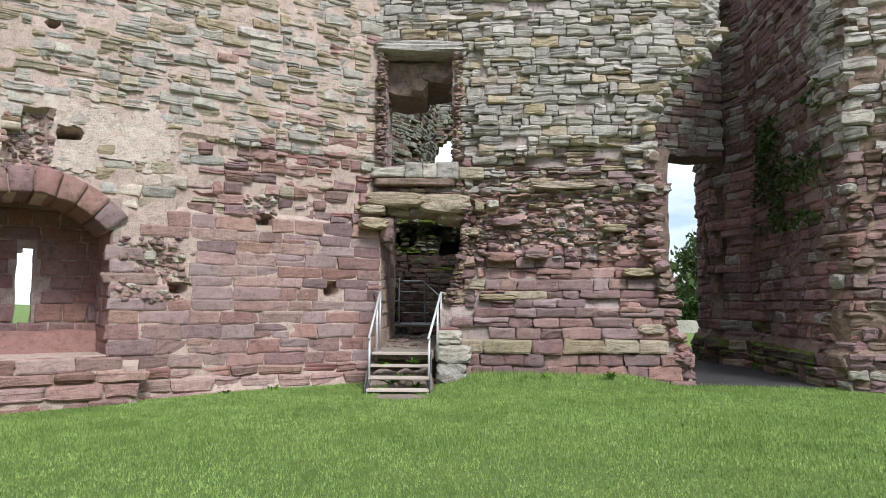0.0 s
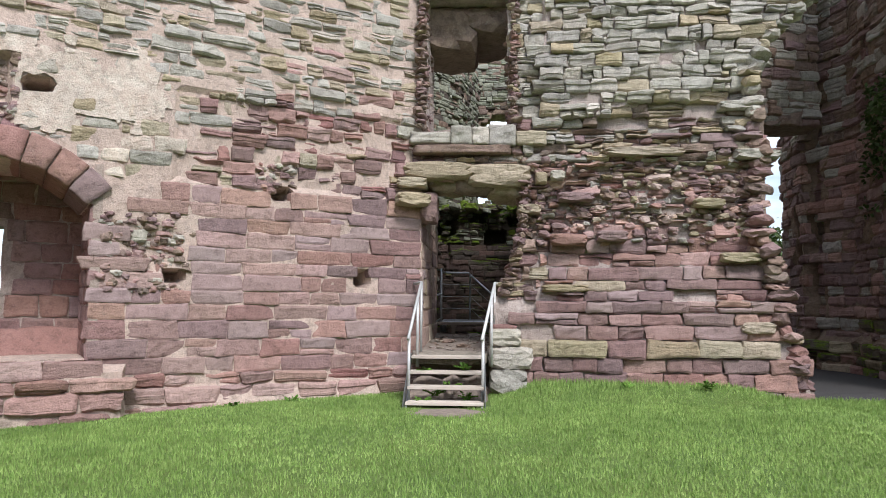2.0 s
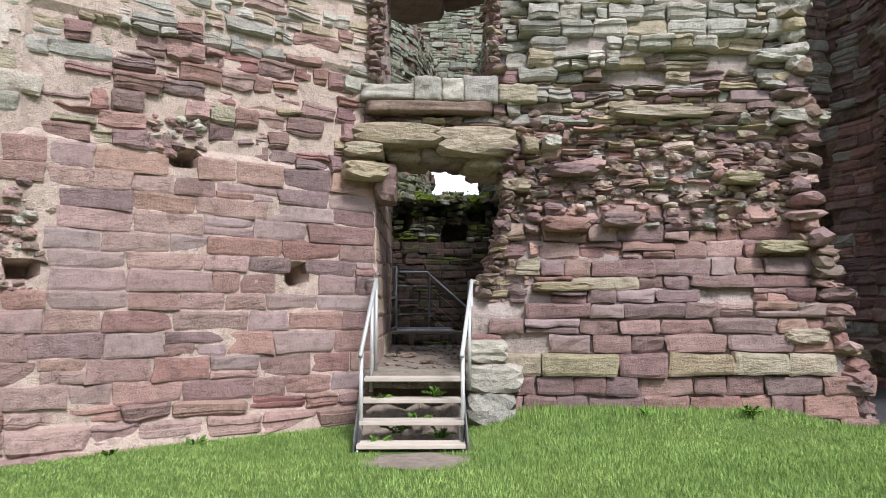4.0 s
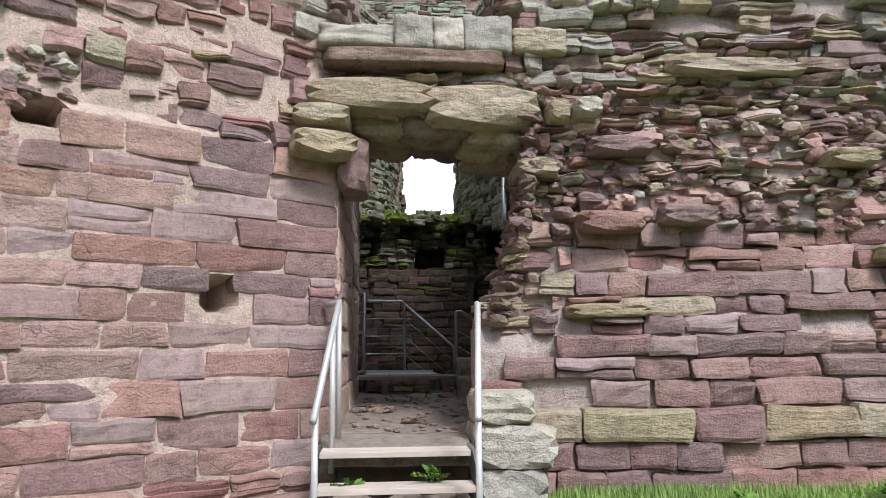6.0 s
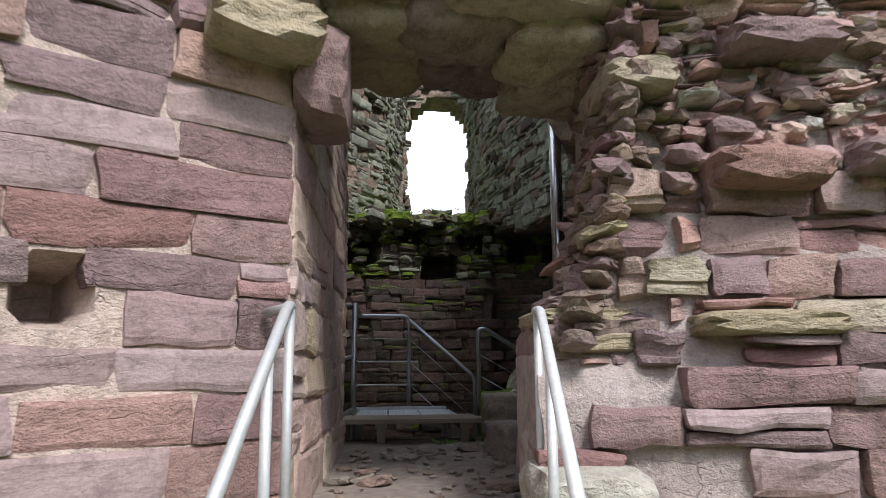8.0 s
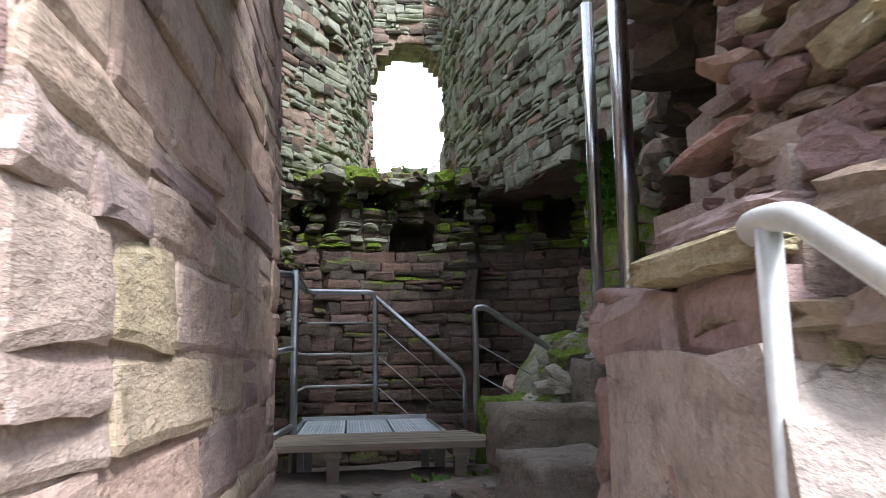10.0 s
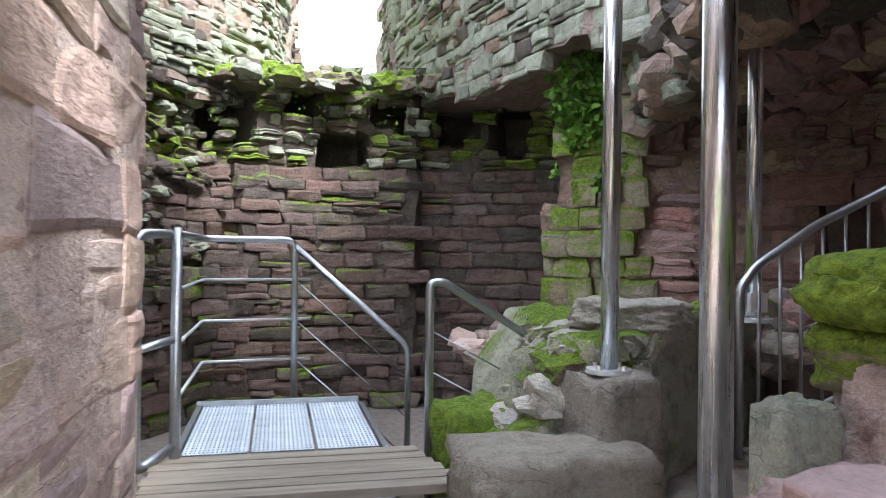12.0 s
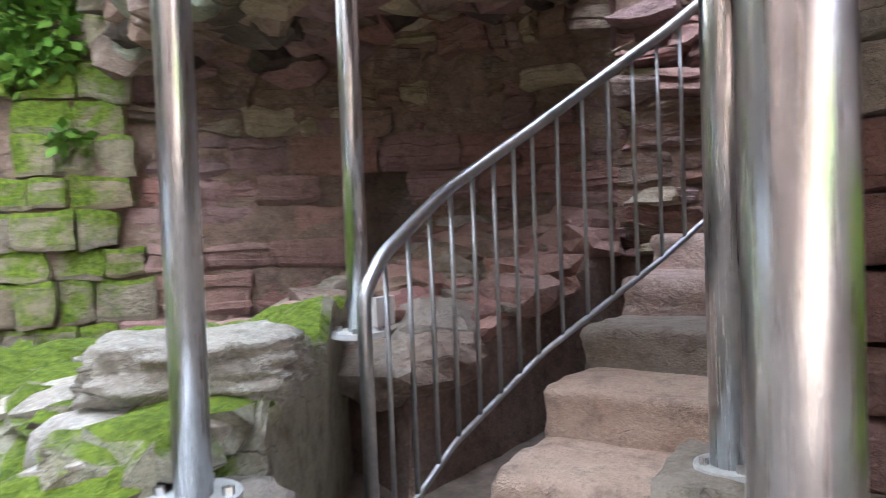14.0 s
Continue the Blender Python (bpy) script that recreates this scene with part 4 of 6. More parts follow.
def front_rubble():
    """Small broken stones: the eroded belt of the front wall, its ruined end, the door and window reveals, and the scars of the left wall."""
    r = random.Random(77)
    mats = [PURPLE, CORE, ROSE, PINK, BUFF, GREY]
    items = []
    while len(items) < 420:
        x, z = r.uniform(0.25, 3.7), r.uniform(2.2, 3.5)
        if not a_keep(x + 1.3, z):
            continue
        a, b = PLAN_A.at(np.array([x + 1.3]), np.array([a_depth(x + 1.3, z) - 0.02 + r.uniform(-0.02, 0.03)]))
        w = r.uniform(0.04, 0.16)
        items.append(((a[0], b[0], z), (w, w * 0.9, w * r.uniform(0.35, 0.8)), r.choices(mats, [4, 3, 2, 2, 2, 1])[0]))
    scatter("small_stones", wall_front, items, "small broken stones in the eroded wall face", 1)
    items = []
    z = 0.15
    while z < 7.4:
        u = a_right(z)
        for k in range(7):
            a, b = PLAN_A.at(np.array([u + r.uniform(-0.1, 0.05)]), np.array([0.08 - 0.16 * k + r.uniform(-0.05, 0.05)]))
            w = r.uniform(0.14, 0.36)
            m = r.choices([GREY, PALE, BUFF], [4, 3, 2])[0] if z > 4.0 else r.choices([PURPLE, RED, PINK, CORE, BUFF], [4, 3, 2, 3, 1.5])[0]
            items.append(((a[0], b[0], z + r.uniform(-0.03, 0.03)), (w, w, r.uniform(0.08, 0.2)), m))
        z += r.uniform(0.1, 0.16)
    scatter("edge_stones", wall_front, items, "ragged broken stones at the ruined end of the wall", 2)
    items = []
    for x0, z0, z1, far in ((None, 1.5, 3.1, 12.95), (0.22, 3.9, 5.85, 13.1), (-1.12, 3.9, 5.85, 13.1)):
        z = z0
        while z < z1:
            x = x0 if x0 is not None else float(np.interp(z, [0.6, 1.45, 1.55, 2.1, 2.5, 2.95], [0.0, 0.02, 0.14, 0.28, 0.38, 0.38]))
            y = 12.3
            while y < far:
                w = r.uniform(0.06, 0.2)
                items.append(((x + r.uniform(-0.01, 0.06), y, z), (w * 0.8, w * 1.3, r.uniform(0.03, 0.09)), r.choices([PURPLE, CORE, BUFF, PINK], [3, 6, 0.8, 0.8])[0]))
                y += w * 0.8
            z += r.uniform(0.05, 0.08)
    scatter("reveal_stones", wall_front, items, "rough broken core stones in the door and window reveals", 3)
    items = []
    for v0, v1, z0, z1, n in ((3.15, 4.05, 1.45, 2.4, 150), (4.95, 5.55, 3.15, 4.0, 110), (1.75, 2.3, 2.75, 3.15, 40)):
        for k in range(n):
            v, z = r.uniform(v0, v1), r.uniform(z0, z1)
            if in_niche(v, z, 0.05) or b_hole(v, z):
                continue
            w = r.uniform(0.04, 0.14)
            items.append((tuple(b_at(v, b_depth(LB - v, z) - 0.03, z)), (w, w, w * r.uniform(0.4, 0.8)), r.choices([PINK, CORE, PALE, PURPLE], [3, 3, 2, 2])[0]))
    scatter("small_stones", wall_left, items, "small stones and mortar in the scars of the wall", 4)


front_rubble()

# ---- the passage ----
PLAN_L = Plan((-1.09, 12.44), (-1.06, 14.0), (-1.03, 15.55), (-1.25, 15.75), (-2.6, 16.0))


def l_keep(u, z):
    return u < 3.55 + 0.12 * n1(u, z, 3) + max(0, z - 3.0) * 0.12


wall_passage = wall_body("wall_passage", PLAN_L, 0.4, 4.4, 0.9, always, flat, POINT, 0.12, 0.006, 0.006, 3, "large smooth red sandstone blocks lining the passage")
stones(wall_passage, PLAN_L, 0.45, 4.3, always, lambda u, z: 0.012 * n1(u, z, 1.5), lambda z, r: r.uniform(0.2, 0.33), lambda u, z: dict(w=(0.4, 0.9), prot=(-0.004, 0.014, 0.0), rnd=0.22, lump=0.012, joint=0.7, split=0.25, mats=[DRESSED, SMOOTHRED, DRESSED_B], wts=[6, 1.5, 0.9]), 13, lambda u, z: True)

PLAN_R = Plan((0.45, 13.74), (0.1, 13.58), (0.06, 13.0), (0.02, 12.4))


def r_top(u):
    return float(np.interp(u, [0, 0.8, 1.3, 1.7], [1.55, 1.57, 1.6, 1.58]))


def r_keep(u, z):
    return z < r_top(u) + 0.02 * n1(u, z, 4)


wall_stub = wall_body("wall_passage_stub", PLAN_R, 0.4, 2.0, 0.5, r_keep, flat, CORE, 0.1, 0.05, 0.03, 4, "broken red stone side of the passage")
stones(wall_stub, PLAN_R, 0.5, 1.9, r_keep, lambda u, z: 0.02 * n1(u, z, 2), lambda z, r: 0.19 if z > 1.3 else 0.3, lambda u, z: dict(w=(0.5, 0.95), prot=(-0.01, 0.04, 0.015), rnd=0.9, lump=0.02, mats=[SMOOTHRED], wts=[1]), 15, lambda u, z: True)
block("ledge_slab", 0.0, 0.42, 12.42, 12.98, 1.585, 1.655, BUFF, 70, wall_stub, rough=0.05)
block("ledge_slab", 0.06, 0.4, 12.5, 13.0, 1.66, 1.72, SMOOTHRED, 71, wall_stub, rough=0.06)
rock("mossy_boulder", (0.81, 14.03, 1.855), (0.33, 0.31, 0.17), BRIGHTMOSS, 90, 20, 5, 0.4, 0.14, None, "rounded boulder covered in bright green moss", "boulder")
rock("mossy_boulder", (0.78, 14.05, 1.7), (0.2, 0.22, 0.16), VERYMOSSY, 91, 25, 5, 0.6, 0.12, None, "mossy block under the green boulder", "boulder")
rock("green_block", (0.57, 14.05, 1.3), (0.14, 0.13, 0.62), MOSSGREY, 92, 0, 4, 0.88, 0.05, None, "squared stone with a film of green algae", "stone block")


def broken_core():
    """The torn core of the wall beside the passage: ledges of rock that climb away from it, with lichened humps."""
    n = 72
    V = []
    for i in range(n + 1):
        for j in range(n + 1):
            s, t = i / n, j / n
            x0, x1 = 0.12 + 0.2 * t, 1.5
            x, y = x0 + (x1 - x0) * s ** 1.2, 12.85 + 0.97 * t
            z = 1.5 + 0.5 * smooth01((x - 0.3) / 0.75) + 0.12 * n1(x, y, 2.6, 51) + 0.07 * n1(x, y, 6, 52)
            q = 0.085
            k = math.floor(z / q)
            f = z / q - k
            z = q * (k + smooth01(min(1, max(0, (f - 0.3) / 0.45)))) + 0.025 * n1(x, y, 14, 53) + 0.012 * n1(x, y, 31, 54)
            z -= 0.55 * max(0, (j - n + 12) / 12) ** 1.6 + 0.03 * max(0, (6 - i) / 6) ** 1.5
            if i in (0, n) or j in (0, n):
                z = 0.9
            V.append((x + 0.03 * n1(z * 6, y * 4, 1, 55), y + 0.04 * n1(x * 4, z * 6, 1, 56), z))
    N = n + 1
    F = [(i * N + j, (i + 1) * N + j, (i + 1) * N + j + 1, i * N + j + 1) for i in range(n) for j in range(n)]
    tagged(mesh_ob("wall_broken_core", V, F, LICHENED, smooth=False), "torn core of pinkish rock with pale lichen beside the passage", "wall", kind="structure")
    for k, (c, sz, m, tn) in enumerate([((0.82, 13.72, 1.83), (0.4, 0.34, 0.3), LICHENED, 50), ((0.66, 13.05, 1.86), (0.4, 0.4, 0.26), LICHENED, 70), ((0.88, 13.98, 1.5), (0.4, 0.34, 0.42), LICHENED, 20), ((0.3, 13.34, 1.54), (0.34, 0.56, 0.18), SMOOTHRED, 8), ((1.0, 13.35, 2.05), (0.6, 0.6, 0.5), LICHENED, 15)]):
        rock("broken_stone", c, sz, m, 170 + k, tn, 5, 0.5, 0.2, None, "eroded hump of red and grey stone in the wall core", "rubble")
    r = random.Random(91)
    items = []
    for k in range(110):
        x, y = r.uniform(0.35, 1.2), r.uniform(12.95, 13.7)
        w = r.uniform(0.03, 0.12)
        items.append(((x, y, 1.5 + 0.5 * smooth01((x - 0.3) / 0.75) + 0.12 * n1(x, y, 2.6, 51) + 0.02), (w, w, w * r.uniform(0.3, 0.6)), r.choices([LICHENED, PALE, SMOOTHRED], [4, 2, 2])[0]))
    scatter("stub_rubble", None, items, "loose pale and red chips on the broken wall core", 9)


broken_core()


def passage_pebbles():
    r = random.Random(23)
    items = []
    for k in range(170):
        y = r.uniform(12.5, 15.4)
        x = r.uniform(-1.0, 0.0 + 0.08 * (y - 12.5))
        w = r.uniform(0.015, 0.06) if k % 9 else r.uniform(0.08, 0.2)
        items.append(((x, y, 0.675 + 0.13 * (y - 12.4) / 3.5 + 0.004), (w, w, w * 0.35), r.choice([SLAB, SLAB, CORE])))
    scatter("passage_pebbles", None, items, "small stones and flat slabs trodden into the passage floor", 12)


passage_pebbles()

# ---- inside the tower ----
PLAN_W = Plan((-3.3, 16.2), (-2.1, 19.6), (-1.3, 20.9), (0.2, 21.1), (1.5, 20.9), (2.5, 20.4), (3.2, 19.0))


def w_u(x):
    return float(np.interp(x, PLAN_W.p[:, 0], PLAN_W.s))


W_HOLES = [(0.17, 3.11, 0.26, 0.2), (-1.05, 3.45, 0.26, 0.28), (-0.25, 3.6, 0.2, 0.16), (0.72, 3.55, 0.22, 0.16), (1.5, 3.5, 0.2, 0.26), (2.05, 3.4, 0.2, 0.3)]
W_HOLES = [(w_u(x), z, a, b) for x, z, a, b in W_HOLES]


def w_hole(u, z):
    return any(abs(u - c) < a + 0.04 * n1(u, z, 7) and abs(z - h) < b + 0.04 * n1(u, z, 6) for c, h, a, b in W_HOLES)


def w_keep(u, z):
    return not w_hole(u, z) and w_rim(u, z)


def w_rim(u, z):
    return z < 4.05 + 0.12 * n1(u, z, 3)


def w_depth(u, z):
    d = 0.05 * n1(u, z, 0.9, 4) + 0.03 * n1(u, z, 3, 4)
    d += 0.12 * smooth01((2.9 - z) / 0.3)
    if u > w_u(1.0):
        d -= 0.28 * smooth01((u - w_u(1.0)) / 0.15) * smooth01((2.2 + (z > 2.2) - z + 0.9) / 0.3)
    if u < w_u(-1.0) and z > 1.7:
        d -= 0.15
    return d


def w_style(u, z):
    if z > 2.95:
        return dict(w=(0.14, 0.42), prot=(-0.06, 0.1, 0.0), rnd=0.8, lump=0.04, lost=0.05, split=0.3, mats=[MOSSY, VERYMOSSY, MOSSGREY], wts=[4, 3, 2])
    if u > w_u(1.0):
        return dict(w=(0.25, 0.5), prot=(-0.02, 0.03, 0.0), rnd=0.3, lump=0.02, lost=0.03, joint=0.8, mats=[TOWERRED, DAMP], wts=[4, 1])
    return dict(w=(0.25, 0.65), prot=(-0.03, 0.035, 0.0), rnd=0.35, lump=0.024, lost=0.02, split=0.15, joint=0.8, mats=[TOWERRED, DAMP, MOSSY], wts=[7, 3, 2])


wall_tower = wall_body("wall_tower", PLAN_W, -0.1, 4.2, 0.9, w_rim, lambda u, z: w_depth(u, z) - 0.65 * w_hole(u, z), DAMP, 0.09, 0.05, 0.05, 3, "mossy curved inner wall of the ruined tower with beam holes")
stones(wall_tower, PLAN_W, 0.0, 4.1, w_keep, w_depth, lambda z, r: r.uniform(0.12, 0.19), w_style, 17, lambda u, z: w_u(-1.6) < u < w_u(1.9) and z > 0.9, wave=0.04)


def up_style(u, z):
    return dict(w=(0.1, 0.5), prot=(-0.03, 0.04, 0.0), rnd=0.3, lump=0.018, lost=0.1, split=0.45, joint=0.8, mats=[MOSSGREY, CORE, DAMP], wts=[6, 0.8, 1.0])


# upper stage: left and right sides and the outer wall with its window
PLAN_UL = Plan((-3.6, 16.0), (-2.2, 19.4), (-1.25, 20.8), (-0.75, 21.6), (-0.28, 23.6))
upper_left = wall_body("wall_tower_upper_left", PLAN_UL, 3.4, 8.4, 0.8, lambda u, z: z > 3.7 + 0.1 * n1(u, z, 2), flat, CORE, 0.16, 0.08, 0.05, 3, "rough grey rubble upper wall of the tower")
stones(upper_left, PLAN_UL, 3.6, 8.3, lambda u, z: z > 3.65, lambda u, z: 0.08 * n1(u, z, 1.3), lambda z, r: r.uniform(0.1, 0.18), up_style, 19, lambda u, z: u > 2.6 and z < 6)
PLAN_UR = Plan((0.98, 23.6), (1.0, 22.2), (1.15, 21.0), (1.35, 19.8), (1.75, 18.0), (2.4, 16.6))


def ur_keep(u, z):
    return z > float(np.interp(u, [0, 2.6, 3.8, 5.6, 7.2], [3.9, 3.7, 3.55, 3.62, 3.4])) + 0.08 * n1(u, z, 3)


upper_right = wall_body("wall_tower_upper_right", PLAN_UR, 3.2, 8.4, 0.9, ur_keep, flat, CORE, 0.16, 0.06, 0.05, 3, "grey coursed upper wall of the tower tinged with green")
stones(upper_right, PLAN_UR, 3.3, 8.3, ur_keep, lambda u, z: 0.05 * n1(u, z, 1.1), lambda z, r: r.uniform(0.1, 0.19), up_style, 21, lambda u, z: u > 1.5 and z < 6.2)
PLAN_OUT = Plan((-4.5, 23.6), (5, 23.6))


def out_keep(u, z):
    x = u - 4.5
    half = 0.66 if z < 6.5 else 0.66 * max(0, 1 - ((z - 6.5) / 0.6) ** 2) ** 0.5
    return not (abs(x - 0.4) < half + 0.05 * n1(u, z, 4) and 4.1 + 0.1 * n1(u, z, 3) < z < 7.1)


wall_outer = wall_body("wall_tower_outer", PLAN_OUT, -0.1, 10.8, 0.8, out_keep, flat, CORE, 0.1, 0.06, 0.05, 3, "outer tower wall with a ragged window open to the sky")
stones(wall_outer, PLAN_OUT, 3.8, 10.7, lambda u, z: out_keep(u, z) and 3.0 < u < 6.6, lambda u, z: 0.03 * n1(u, z, 1.3), lambda z, r: r.uniform(0.1, 0.18), up_style, 23, None)
sheet("ledge", [(-1.9, 20.95), (1.7, 20.95), (1.2, 23.7), (-0.8, 23.7)], [3.85, 3.9, 4.1, 4.1], MOSSY, "broad broken ledge grown over with moss", "ledge", 50, 0.16, skirt=0.1)

# mossy cross wall and the red recess behind the steel props
PLAN_X = Plan((1.84, 18.85), (2.4, 18.35), (3.3, 17.6), (3.9, 16.9), (4.0, 15.6), (4.0, 14.2))


def x_keep(u, z):
    if abs(u - 2.43) < 0.2 and 1.5 < z < 2.42:
        return False
    return z < (2.36 if u < 0.14 else 3.9)


def x_depth(u, z):
    return 0.06 * n1(u, z, 1.2, 6) + (0.05 if u < 0.5 else -0.12 * (z > 2.0) * (u > 0.9)) + max(0, z - 2.7) * 0.5 * smooth01((u - 0.6) / 0.6)


def x_style(u, z):
    if u < 0.75:
        return dict(w=(0.2, 0.36), prot=(-0.02, 0.05, 0.01), rnd=0.4, lump=0.02, joint=0.6, mats=[MOSSPILLAR], wts=[1])
    if z > 2.5:
        return dict(w=(0.1, 0.4), prot=(-0.08, 0.12, 0.0), rnd=0.8, lump=0.05, lost=0.1, split=0.4, mats=[CORE, RED, PURPLE, BUFF], wts=[4, 2, 2, 1])
    return dict(w=(0.3, 0.6), prot=(-0.03, 0.05, 0.0), rnd=0.5, lump=0.03, lost=0.02, mats=[RED, PURPLE], wts=[3, 1])


wall_cross = wall_body("wall_cross", PLAN_X, -0.1, 4.2, 0.5, x_keep, x_depth, CORE, 0.12, 0.06, 0.04, 3, "red stone recess wall with a bright mossy end")
stones(wall_cross, PLAN_X, 0.6, 4.1, x_keep, x_depth, lambda z, r: r.uniform(0.16, 0.28), x_style, 25, lambda u, z: u < 3.6)


def roof_edge(y):
    return float(np.interp(y, [12.9, 13.6, 14.8, 15.3, 16.5, 18.2], [0.5, 0.62, 0.9, 1.35, 1.95, 2.5]))


def roof_gap(x, y):
    """Where the stair climbs out into the open."""
    return x > 2.05 + 0.1 * n1(x, y, 3, 2) and 13.75 < y < 15.75 + 0.15 * n1(x, y, 3, 3)


def roof_z(x, y):
    return 2.9 + 0.35 * math.sin((y - 12.9) / 5.3 * 2.6) + 0.2 * n1(x, y, 1.5, 12)


def recess_roof():
    """The underside of the fallen vault over the stair: lumpy rubble."""
    V, F = [], []
    nx, ny = 46, 46
    for i in range(nx + 1):
        for j in range(ny + 1):
            y = 12.9 + 5.3 * j / ny
            xl = roof_edge(y)
            x = xl + (min(4.0, 3.55 + 0.2 * (y - 12.9)) - xl) * i / nx
            z = roof_z(x, y) + 0.13 * n1(x, y, 4.5, 13) + 0.06 * n1(x, y, 11, 14)
            V.append((x + 0.06 * n1(x, y, 5, 15), y, z))
    top = len(V)
    V += [(x, y, 3.95) for x, y, z in V]
    N = ny + 1
    for i in range(nx):
        for j in range(ny):
            if roof_gap(*V[i * N + j][:2]):
                continue
            F.append((i * N + j, i * N + j + 1, (i + 1) * N + j + 1, (i + 1) * N + j))
            F.append((top + i * N + j, top + (i + 1) * N + j, top + (i + 1) * N + j + 1, top + i * N + j + 1))
    for i in range(nx):
        for j in (0, ny):
            F.append((i * N + j, (i + 1) * N + j, top + (i + 1) * N + j, top + i * N + j))
    for j in range(ny):
        for i in (0, nx):
            F.append((i * N + j, i * N + j + 1, top + i * N + j + 1, top + i * N + j))
    tagged(mesh_ob("ceiling_recess", V, F, CORE, smooth=False), "dark overhanging rubble vault above the stair", "ceiling", kind="structure")


recess_roof()


def roof_rubble():
    r = random.Random(31)
    items = []
    for k in range(620):
        y = r.uniform(12.95, 18.1)
        xl = roof_edge(y)
        x = xl + (3.5 + 0.15 * (y - 12.9) - xl) * r.random() ** 1.4
        if roof_gap(x, y):
            continue
        w = r.uniform(0.1, 0.42)
        items.append(((x, y, roof_z(x, y) + r.uniform(-0.02, 0.08)), (w, w, w * r.uniform(0.5, 0.9)), r.choices([CORE, RED, PURPLE, BUFF, DAMP], [4, 3, 2, 1, 3])[0]))
    for k in range(260):
        y = r.uniform(13.0, 18.1)
        w = r.uniform(0.12, 0.4)
        z = r.uniform(3.0, 3.95)
        items.append(((roof_edge(y) + r.uniform(-0.06, 0.06), y, z), (w, w, w * 0.6), r.choices([CORE, DAMP, MOSSGREY], [3, 3, 2])[0]))
    scatter("ceiling_rubble", None, items, "jutting red and brown rubble of the broken vault", 5)
    items = []
    for k in range(170):
        x, y = r.uniform(1.95, 4.0), r.uniform(15.75, 16.9)
        w = r.uniform(0.1, 0.4)
        items.append(((x, y, 1.36 + 0.28 * max(0, x - 1.9)), (w, w, w * 0.5), r.choices([PINK, RED, CORE, SLAB], [3, 2, 3, 2])[0]))
    scatter("stair_rubble", None, items, "loose red rubble lying along the stair flank", 6)
    items = []
    for k in range(260):
        t, q = r.random(), r.random()
        x, y = 0.35 + 0.75 * t + 0.5 * q, 15.55 + 1.3 * q
        w = r.uniform(0.07, 0.26)
        items.append(((x, y, 0.93 + 0.6 * smooth01((x - 0.3 - 0.25 * q) / 0.5)), (w, w, w * 0.55), r.choices([CRUMB, PALE, MOSSY], [4, 2, 1])[0]))
    scatter("slope_rubble", None, items, "crumbled pale stones on the slope of the low wall", 7)
    items = []
    for k in range(240):
        u, z = r.uniform(0, w_u(-1.0)), r.uniform(1.6, 3.6)
        a, b = PLAN_W.at(np.array([u]), np.array([w_depth(u, z) + r.uniform(-0.03, 0.06)]))
        w = r.uniform(0.1, 0.3)
        items.append(((a[0], b[0], z), (w * 0.8, w * 0.8, w * 0.4), r.choices([MOSSY, MOSSGREY, DAMP], [1, 2, 4])[0]))
    for k in range(420):
        x, y = r.uniform(-1.6, 1.6), r.uniform(20.7, 23.4)
        w = r.uniform(0.1, 0.34)
        items.append(((x * (1 - 0.22 * (y - 20.7) / 1.35), y, 3.85 + 0.1 * (y - 20.9) + r.uniform(-0.05, 0.06)), (w, w, w * 0.6), r.choices([MOSSY, VERYMOSSY, MOSSGREY], [3, 3, 3])[0]))
    scatter("tower_rubble", None, items, "mossy rubble on the tower ledge and broken corner", 8)


PLAN_BACK = Plan((4.0, 14.4), (2.2, 13.55), (0.9, 13.5))
wall_back = wall_body("wall_stair_back", PLAN_BACK, 0.5, 3.9, 0.2, always, lambda u, z: 0.08 * n1(u, z, 1.5), CORE, 0.13, 0.07, 0.03, 2, "rough red stone back of the front wall inside the recess")
stones(wall_back, PLAN_BACK, 0.9, 3.5, always, lambda u, z: 0.08 * n1(u, z, 1.5), lambda z, r: r.uniform(0.2, 0.3), lambda u, z: dict(w=(0.3, 0.6), prot=(-0.02, 0.04, 0.0), rnd=0.5, lump=0.03, mats=[RED, PURPLE], wts=[2, 1]), 27, lambda u, z: True)


# low broken wall that carries the props
def rubble_mass(name, outline, base, top, mat, label, seed, n=34):
    """A broken wall stump: height by place over a quad in plan, with rough sides."""
    c = np.array(outline, float)
    V, F = [], []
    for i in range(n + 1):
        for j in range(n + 1):
            s, t = i / n, j / n
            p = (1 - s) * (1 - t) * c[0] + s * (1 - t) * c[1] + s * t * c[2] + (1 - s) * t * c[3]
            e = min(s, 1 - s, t, 1 - t)
            z = top(p[0], p[1]) + 0.05 * n1(p[0], p[1], 3, seed) + 0.04 * n1(p[0], p[1], 9, seed) + 0.05 * abs(n1(p[0], p[1], 5, seed + 2))
            if e < 1e-6:
                z = base
            elif e < 1.5 / n:
                z -= 0.03
            jx, jy = 0.05 * n1(p[0] * 3, z * 4, 1, seed + 3), 0.05 * n1(p[1] * 3, z * 4, 1, seed + 4)
            V.append((p[0] + jx, p[1] + jy, z))
    N = n + 1
    F = [(i * N + j, (i + 1) * N + j, (i + 1) * N + j + 1, i * N + j + 1) for i in range(n) for j in range(n)]
    return tagged(mesh_ob(name, V, F, mat, smooth=False), label, "wall", kind="structure")


